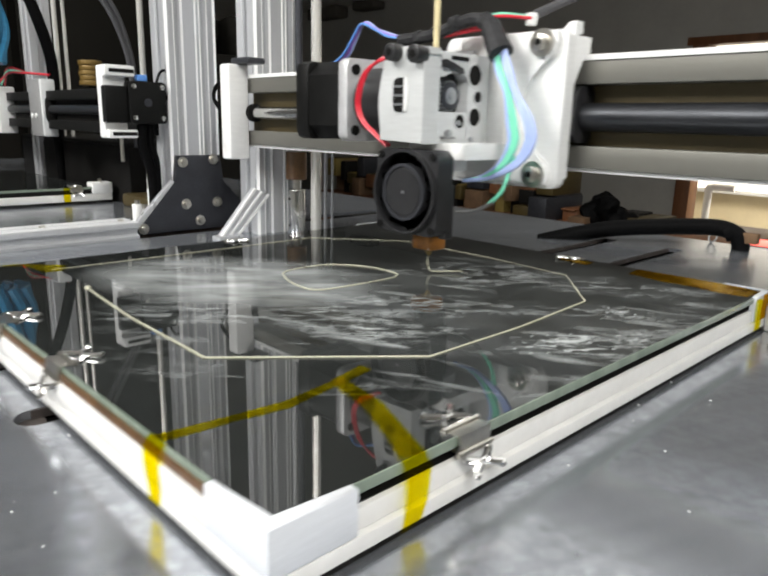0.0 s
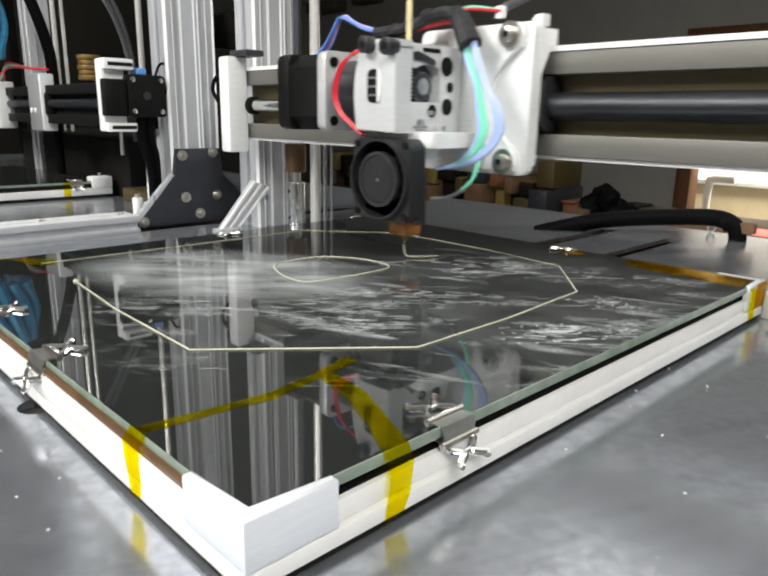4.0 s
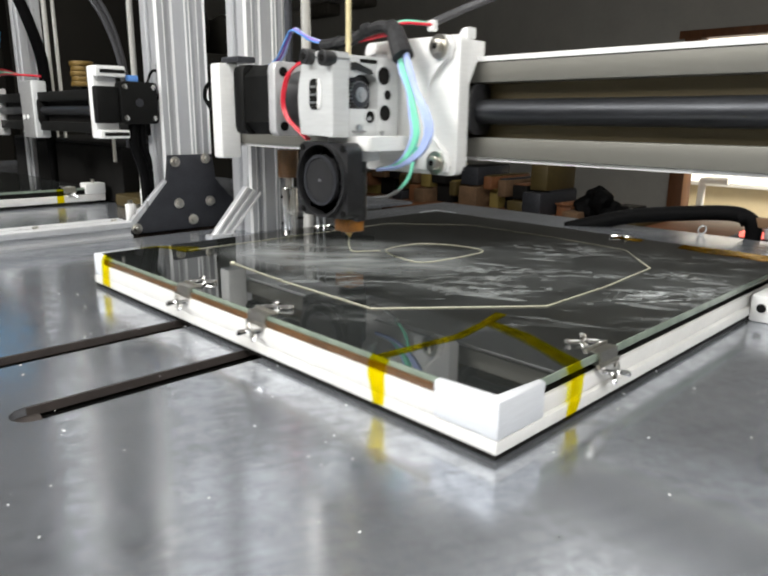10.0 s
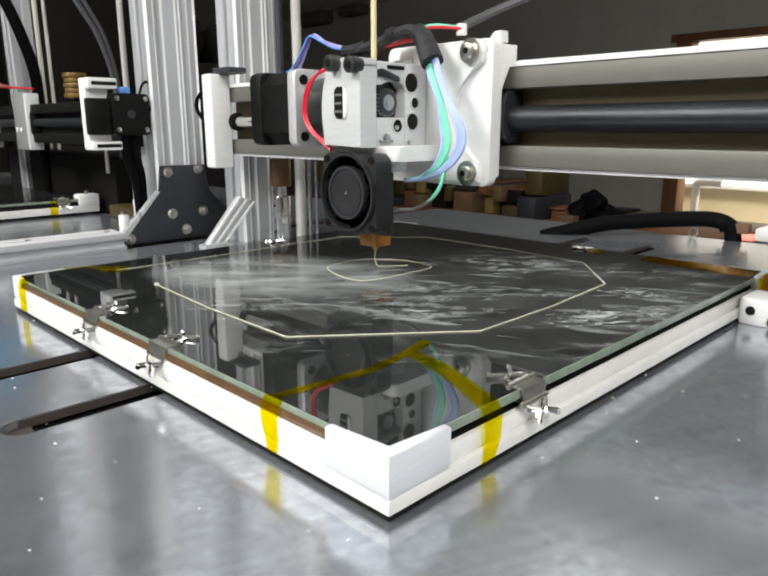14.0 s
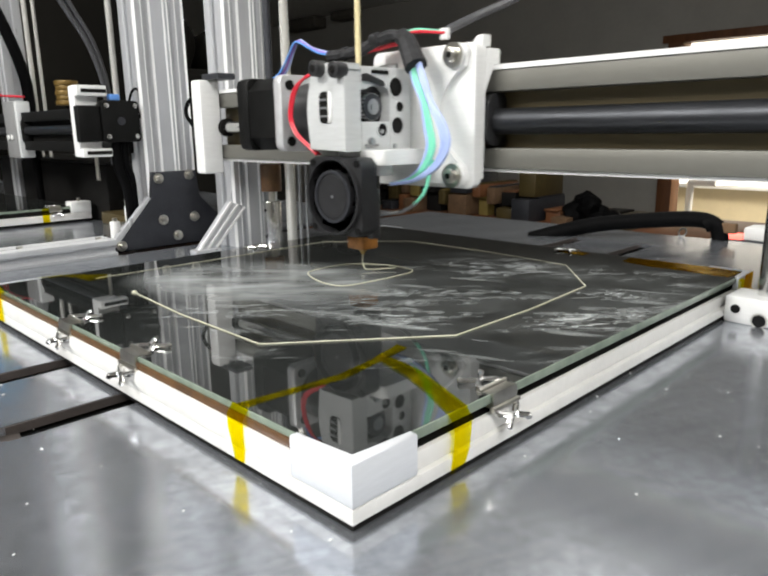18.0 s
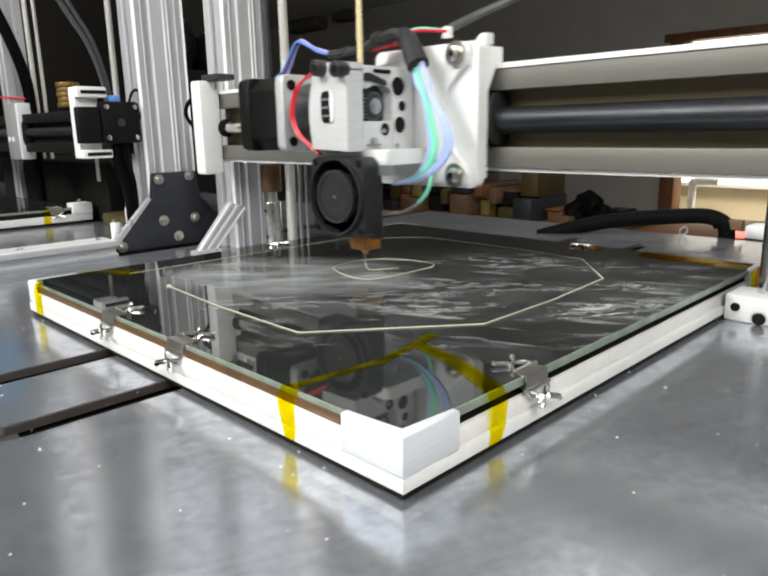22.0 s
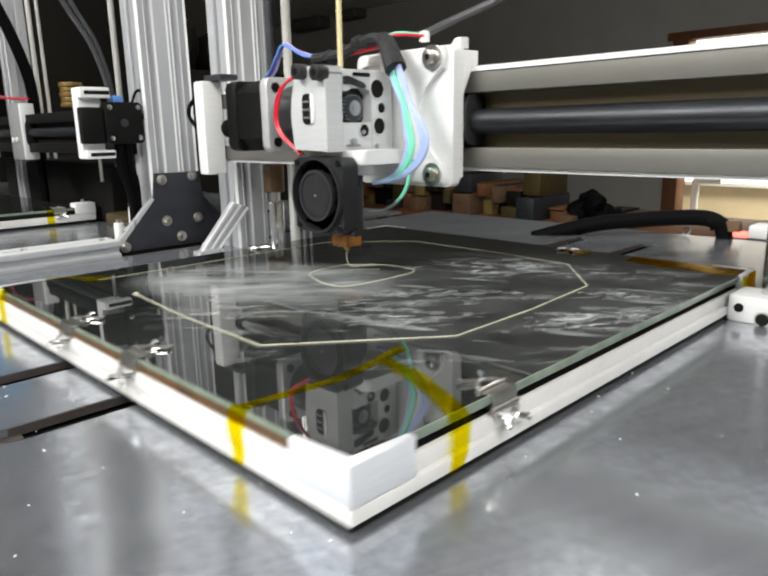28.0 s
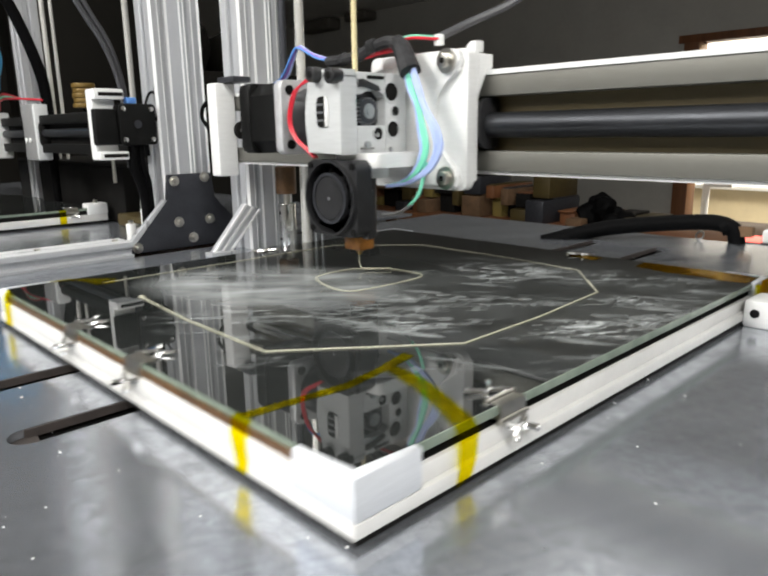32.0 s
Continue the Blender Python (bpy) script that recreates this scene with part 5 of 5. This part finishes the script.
def build_neighbour():
    """The second machine beyond the base rail."""
    solo("deck_2", box(-1.5, -0.442, -0.6, 0.475, -0.003, 0.0), M_DECK, "sheet-metal deck of the neighbouring machine", "deck", kind="structure")
    col = thing("neighbour_column", "slotted aluminium column of the neighbouring machine", "column", "uprights", at=(-0.9, 0.205, 0.0))
    part("extrusion", prism(shifted(slot_profile(0.026, 0.030, 1, 1, 0.0068, 0.006), -0.9, 0.2135), 0.0, 0.9, "z"), M_ALU, col)
    for x, y, r in ((-0.86, 0.224, 0.003), (-0.84, 0.228, 0.0022), (-0.5, 0.1715, 0.0026), (-0.5, 0.1825, 0.0016)):
        g = thing("guide_rod", "steel vertical rod of the neighbouring machine", "rod", "guide rods", at=(x, y, 0.0))
        part("shaft", rod((x, y, 0.0), (x, y, 0.85), r, 16), M_ROD, g)
    beam = thing("neighbour_beam", "dark gantry beam of the neighbouring machine", "gantry beam", at=(-0.8, 0.16, 0.078))
    part("top_flange", box(-1.3, -0.452, 0.150, 0.180, 0.1085, 0.118, 0.0006), M_MOTOR, beam)
    part("bottom_flange", box(-1.3, -0.452, 0.150, 0.180, 0.0785, 0.088, 0.0006), M_MOTOR, beam)
    part("channel", box(-1.3, -0.452, 0.158, 0.178, 0.088, 0.1085), M_DARK, beam)
    part("rail", rod((-1.3, 0.154, 0.099), (-0.452, 0.154, 0.099), 0.0045, 20), M_RAIL, beam)
    head2 = thing("neighbour_carriage", "light grey carriage block on the neighbouring beam", "carriage", at=(-0.76, 0.155, 0.07))
    part("block", box(-0.732, -0.6960, 0.1450, 0.1590, 0.070, 0.1305, 0.002), M_MIDGREY, head2)
    part("cheek", box(-0.6960, -0.6900, 0.1455, 0.1600, 0.0705, 0.1300, 0.0015), M_GREY, head2, "white cheek plate")
    part("end_seal", prism(round_rect(0.148, 0.166, 0.084, 0.113, 0.006), -0.6900, -0.6860, "x", 0.0006), M_DARK, head2, "black end seal")
    for x in (-0.722, -0.709):
        part("bolt", rod((x, 0.1450, 0.092), (x, 0.1435, 0.092), 0.0028, 14, bevel=0.0004), M_WHITE, head2, "white screw cap")
    part("side_block", box(-0.90, -0.83, 0.140, 0.160, 0.070, 0.125, 0.002), M_WHITE, head2)
    for x, z in ((-0.885, 0.112), (-0.860, 0.090)):
        part("bolt", rod((x, 0.1400, z), (x, 0.1385, z), 0.0030, 14, bevel=0.0004), M_BOLT, head2)
    for k in range(3):
        part("wire", tube(smooth_path([(-0.86, 0.15 + k * 0.004, 0.128), (-0.82, 0.152, 0.140 + k * 0.003), (-0.77, 0.156 + k * 0.002, 0.139), (-0.72, 0.165, 0.136)], 6), 0.0012, 8), (M_RED, M_GREEN, M_RED)[k], head2, "thin coloured wire")
    mount = thing("motor_mount", "white printed motor mount with a small black motor", "motor mount", at=(-0.44, 0.13, 0.077))
    part("mount_plate", box(-0.452, -0.4405, 0.1105, 0.129, 0.0768, 0.1318, 0.0015), M_WHITE, mount)
    part("mount_arm", box(-0.4405, -0.4335, 0.1105, 0.134, 0.1235, 0.1318, 0.0012), M_WHITE, mount)
    part("mount_arm", box(-0.4405, -0.4335, 0.1105, 0.134, 0.0768, 0.0835, 0.0012), M_WHITE, mount)
    for z in (0.1262, 0.0788):
        part("mount_slot", box(-0.4345, -0.4332, 0.1135, 0.1330, z, z + 0.0028), M_DARK, mount)
    part("screw_end", rod((-0.447, 0.1255, 0.0768), (-0.447, 0.1255, 0.0580), 0.0015, 12), M_BOLT, mount)
    part("motor_side", box(-0.4400, -0.4320, 0.1085, 0.1265, 0.0885, 0.1165, 0.0015), M_MOTOR, mount)
    mo = part("motor_body", prism(round_rect(0.1268, 0.1575, 0.0882, 0.1205, 0.003, 2), -0.4400, -0.4300, "x", 0.0005), M_MOTOR, mount, "small black stepper motor")
    for y in (0.1305, 0.1538):
        for z in (0.0925, 0.1165):
            part("motor_screw", rod((-0.4300, y, z), (-0.4290, y, z), 0.0021, 14, bevel=0.0003), M_STEEL, mo)
    part("shaft_boss", rod((-0.4300, 0.1418, 0.1045), (-0.4294, 0.1418, 0.1045), 0.0032, 18), M_GUSSET, mo)
    part("plug", box(-0.4395, -0.4325, 0.1355, 0.1435, 0.1205, 0.1255, 0.0008), M_BLUE, mount, "blue connector")
    part("cable_loop", tube(smooth_path([(-0.436, 0.152, 0.1195), (-0.436, 0.156, 0.1285), (-0.435, 0.1605, 0.1295), (-0.434, 0.1620, 0.120), (-0.434, 0.160, 0.107)], 6), 0.0011, 8), M_CABLE, mount)
    part("cable_drop", tube(smooth_path([(-0.438, 0.139, 0.088), (-0.440, 0.140, 0.070), (-0.441, 0.145, 0.055), (-0.443, 0.148, 0.040), (-0.445, 0.149, 0.015)], 6), 0.0042, 10), M_CABLE, mount, "thick black cable")
    part("cable_drop", tube(smooth_path([(-0.438, 0.146, 0.088), (-0.440, 0.147, 0.070), (-0.441, 0.151, 0.055), (-0.443, 0.152, 0.015)], 6), 0.003, 10), M_CABLE, mount)
    for y, z in ((0.1525, 0.034), (0.1385, 0.022), (0.1455, 0.018)):
        foot = thing("rod_foot", "white printed rod foot", "bracket", "rod feet", at=(-0.455, y, 0.0))
        part("socket", rod((-0.455, y, 0.0), (-0.455, y, z), 0.0042, 18, bevel=0.0006), M_WHITE, foot)
        part("screw", rod((-0.455, y, z), (-0.455, y, z + 0.003), 0.0022, 12), M_BOLT, foot)
    bed2 = thing("neighbour_bed", "glass topped print bed of the neighbouring machine", "print bed", at=(-0.75, 0.05, 0.003))
    part("base_board", box(-0.93, -0.652, -0.11, 0.198, 0.003, 0.0105, 0.001), M_WHITE2, bed2)
    part("heater_board", box(-0.926, -0.655, -0.106, 0.192, 0.0107, 0.0152), M_DARK, bed2)
    part("glass_plate", box(-0.927, -0.654, -0.107, 0.180, 0.0154, 0.0178), M_EDGE, bed2)
    part("glass_face", box(-0.9265, -0.6545, -0.1065, 0.1795, 0.0178, 0.0180), M_GLASS, bed2)
    part("corner_block", box(-0.668, -0.6515, 0.1765, 0.1985, 0.0105, 0.0225, 0.0012), M_WHITE, bed2)
    part("corner_screw", rod((-0.660, 0.188, 0.0225), (-0.660, 0.188, 0.026), 0.002, 12), M_BOLT, bed2)
    part("tape_strip", box(-0.6518, -0.6512, 0.146, 0.153, 0.003, 0.0182), M_TAPE, bed2, "yellow tape folded over the edge")
    binder_clip(bed2, pose(-0.656, 0.160, 0.0175, 0, 0, 90))
    base2 = thing("power_box", "black power supply box under the neighbouring beam", "box", at=(-0.8, 0.2, 0.0))
    part("case", box(-0.98, -0.62, 0.205, 0.30, 0.0, 0.062, 0.003), M_DARK, base2)
    part("case_lid", box(-0.98, -0.62, 0.205, 0.30, 0.062, 0.066, 0.002), M_DARK, base2)
    tray = thing("brown_tray", "low brown wooden tray behind the rod feet", "tray", at=(-0.56, 0.215, 0.0))
    part("tray_body", box(-0.62, -0.49, 0.195, 0.24, 0.0, 0.013, 0.002), M_BROWN, tray)
    spool = thing("thread_spool", "gold coloured spool standing behind the beam", "spool", at=(-1.05, 0.338, 0.0))
    part("stand", rod((-1.05, 0.338, 0.0), (-1.05, 0.338, 0.14), 0.004, 14), M_DARK, spool)
    for i in range(5):
        part("winding", rod((-1.05, 0.338, 0.1405 + i * 0.0078), (-1.05, 0.338, 0.1478 + i * 0.0078), 0.0165 if i % 2 else 0.0180, 24, bevel=0.001), M_GOLD, spool)
    for k, d in enumerate((0.0, 0.007)):
        hose = thing("hose", "grey hose hanging in an arc", "hose", "hoses", at=(-0.6, 0.19 + d, 0.1))
        part("tube", tube(smooth_path([(-0.6, 0.148 + d, 0.260), (-0.6, 0.1745 + d, 0.2132), (-0.6, 0.1915 + d * 0.8, 0.185), (-0.6, 0.2030 + d * 0.5, 0.150), (-0.6, 0.206 + d * 0.4, 0.115), (-0.6, 0.206 + d * 0.4, 0.062)], 8), 0.0026, 10), M_HOSE, hose)
    strap = thing("black_strap", "slanting black strap beside the column", "strap", at=(-0.82, 0.20, 0.0))
    part("webbing", tube(smooth_path([(-0.82, 0.161, 0.28), (-0.82, 0.184, 0.225), (-0.82, 0.199, 0.175), (-0.82, 0.203, 0.14), (-0.82, 0.203, 0.07), (-0.82, 0.205, 0.0)], 8), 0.0068, 10), M_CABLE, strap)
    vase = thing("blue_guard", "blue perforated printed guard of the neighbouring machine", "guard", at=(-0.8, 0.135, 0.14))
    for i in range(9):
        w = 2 * math.pi * i / 9
        part("rib", tube(smooth_path([(-0.8 + 0.020 * math.cos(w), 0.119 + 0.020 * math.sin(w), 0.150), (-0.8 + 0.026 * math.cos(w + 0.5), 0.119 + 0.026 * math.sin(w + 0.5), 0.185), (-0.8 + 0.020 * math.cos(w + 1.1), 0.119 + 0.020 * math.sin(w + 1.1), 0.225)], 5), 0.0065, 8), M_SKY, vase)


def build_cable():
    c = thing("black_cable", "thick black sleeved bed cable arching over the deck", "cable", at=(-0.15, 0.47, 0.0))
    path = smooth_path([(-0.224, 0.424, -0.0040), (-0.200, 0.441, 0.0040), (-0.178, 0.457, 0.0100), (-0.147, 0.478, 0.0140), (-0.107, 0.497, 0.0170), (-0.091, 0.503, 0.0125), (-0.087, 0.505, 0.0030), (-0.087, 0.505, -0.0050)], 8)
    part("sleeve", tube(path, 0.0068, 14), M_CABLE, c)
    part("tie", rod((-0.099, 0.4995, 0.0125), (-0.094, 0.5015, 0.0150), 0.0074, 16), M_CABLE, c)
    part("plug", box(-0.086, -0.074, 0.500, 0.508, 0.0065, 0.0150, 0.001), M_CARD, c, "brown plug at the cable end")
    part("tie_tail", box(-0.091, -0.088, 0.499, 0.5015, 0.004, 0.012, 0.0004), M_WHITE, c)
    ring = thing("cable_eye", "small steel eye screwed to the deck", "eye ring", at=(-0.1165, 0.4955, 0.0))
    part("loop", tube([Vector((-0.1165 + 0.0032 * math.cos(w), 0.4955 + 0.0032 * math.sin(w) * 0.7, 0.0042 + 0.0032 * math.sin(w))) for w in (2 * math.pi * i / 20 for i in range(20))], 0.0008, 8, closed=True), M_SILVER, ring)
    part("stem", rod((-0.1165, 0.4955 - 0.0022, 0.0), (-0.1165, 0.4955 - 0.0022, 0.0016), 0.0009, 10), M_SILVER, ring)
    return c


def build_right_rod():
    b = thing("shaft_support", "white printed shaft support screwed to the deck", "bracket", at=(0.018, 0.254, 0.0))
    part("block", box(0.001, 0.040, 0.2435, 0.266, 0.0, 0.0135, 0.0012), M_WHITE, b)
    part("bolt", rod((0.0063, 0.2440, 0.0073), (0.0063, 0.2428, 0.0073), 0.0022, 18, bevel=0.0003), M_MOTOR, b, "small black screw")
    part("bolt", rod((0.0173, 0.2440, 0.0030), (0.0173, 0.2426, 0.0030), 0.0030, 20, bevel=0.0003), M_MOTOR, b)
    part("bolt_ring", rod((0.0173, 0.2440, 0.0030), (0.0173, 0.2432, 0.0030), 0.0038, 20), M_BOLT, b)
    r = thing("guide_rod", "bright steel vertical guide rod at the deck's edge", "rod", "guide rods", at=(0.0165, 0.257, 0.0135))
    part("shaft", rod((0.0165, 0.257, 0.0135), (0.0165, 0.257, 0.85), 0.0048, 24), M_STEEL, r)


build_room()
build_deck()
bed = build_bed()
head = build_head()
build_gantry()
build_uprights()
build_right_rod()
bed_cable = build_cable()
build_neighbour()
build_far_clutter()


def motions():
    # seconds, head along the beam, bed along its slots (mm)
    knots = [
        (0.0, 21.3, -40.9), (0.5, 38.9, 21.7), (1.0, -22.7, 39.9), (1.5, -45.0, -20.8), (2.0, 14.3, -43.8), (2.5, 42.9, 14.5),
        (3.0, -13.5, 43.7), (3.5, -49.7, -12.2), (5.5, -51.0, 2.3), (6.0, -4.6, -46.4), (6.1, -4.8, -46.2), (6.2, -14, -40), (6.3, -27, -31), (6.4, -40, -18), (6.5, -46.1, -8.3), (7.0, -11.4, 43.0),
        (7.5, 42.5, 3.1), (8.0, -2.7, -41.1), (8.1, -16, -35), (8.2, -29, -27), (8.3, -40, -18), (8.4, -43, -24), (8.5, -34.5, -35.8), (9.0, 34.7, -30.7), (9.5, 32.0, 35.8), (10.0, -33.0, 38.2),
        (10.5, -43.6, -16.8), (10.6, -30, -9), (10.7, -20, -7), (10.8, -8, -13), (10.9, 2, -18.5), (11.0, 10.8, -19.1), (11.1, 16, -11), (11.2, 17, 4), (11.3, 9, 15), (11.4, -3, 20.5), (11.5, -15.8, 20.6), (11.6, -24, 9), (11.7, -23, 0), (11.8, -18, -4), (11.9, -10, -4), (12.0, -3.2, -3.2), (12.5, -4.8, 3.3), (13.0, 0.0, 0.0),
        (13.5, -2.8, -1.3), (14.0, -4.4, -0.4), (14.5, -3.1, 1.2), (16.5, 1.8, -2.6), (17.0, -4.4, 7.5), (17.5, -10.3, 2.4),
        (18.0, -5.2, -6.4), (18.5, 2.5, -4.9), (19.0, 2.4, 7.0), (19.5, -7.2, 9.5), (20.0, -9.1, 9.4), (20.5, -12.2, 7.6),
        (21.0, -13.3, 6.7), (21.5, -12.2, 8.5), (22.0, -2.5, 12.5), (22.5, 5.4, 9.4), (23.0, 9.8, -0.1), (23.5, 2.8, -11.0),
        (24.0, -7.2, -12.3), (24.5, -18.3, 0.3), (25.0, -0.1, 14.1), (25.5, 11.0, -2.9), (27.5, 3.1, -16.1), (28.0, -20.1, -6.9),
        (28.5, 1.8, 13.7), (29.0, 2.3, -18.2), (29.5, -20.9, -1.5), (30.0, 10.5, 9.7), (30.5, -3.5, -19.9), (31.0, -14.8, 11.8),
        (31.5, 14.2, -9.7), (32.0, -20.1, -11.0),
    ]
    # the head and bed together draw circles at a steady speed; the last stretch is a widening spiral
    centre_x, centre_y, speed = -4.0, 0.0, 140.0
    rows = []
    for (t0, x0, y0), (t1, x1, y1) in zip(knots, knots[1:]):
        swing = (0.0 <= t0 < 6.0) or (6.5 <= t0 < 8.0) or (8.5 <= t0 < 10.5) or t0 >= 14.5
        n = max(1, round((t1 - t0) * (30 if t0 >= 14.5 else 10))) if swing else 1
        a0, a1 = math.atan2(y0 - centre_y, x0 - centre_x), math.atan2(y1 - centre_y, x1 - centre_x)
        r0, r1 = math.hypot(x0 - centre_x, y0 - centre_y), math.hypot(x1 - centre_x, y1 - centre_y)
        sense = -1 if 6.0 <= t0 < 8.5 else 1
        da = ((a1 - a0) * sense) % (2 * math.pi)
        if t0 >= 14.5:
            arc = min(speed * (t1 - t0) / ((r0 + r1) / 2), 15.5 * (t1 - t0))
            da += 2 * math.pi * max(0, round((arc - da) / (2 * math.pi)))
        for i in range(n):
            u = i / n
            a, r = a0 + sense * da * u, r0 + (r1 - r0) * u
            rows.append((t0 + (t1 - t0) * u, centre_x + r * math.cos(a), centre_y + r * math.sin(a)))
    rows.append(knots[-1])
    bx, by, bz = BASE[bed.name]
    hx, hy, hz = BASE[head.name]
    walk(bed, [(t, pose(bx, by + y / 1000, bz)) for t, x, y in rows])
    cx, cy, cz = BASE[bed_cable.name]
    walk(bed_cable, [(t, pose(cx, cy + 0.75 * y / 1000, cz)) for t, x, y in rows])
    walk(head, [(t, pose(hx + x / 1000, hy, hz)) for t, x, y in rows])


motions()
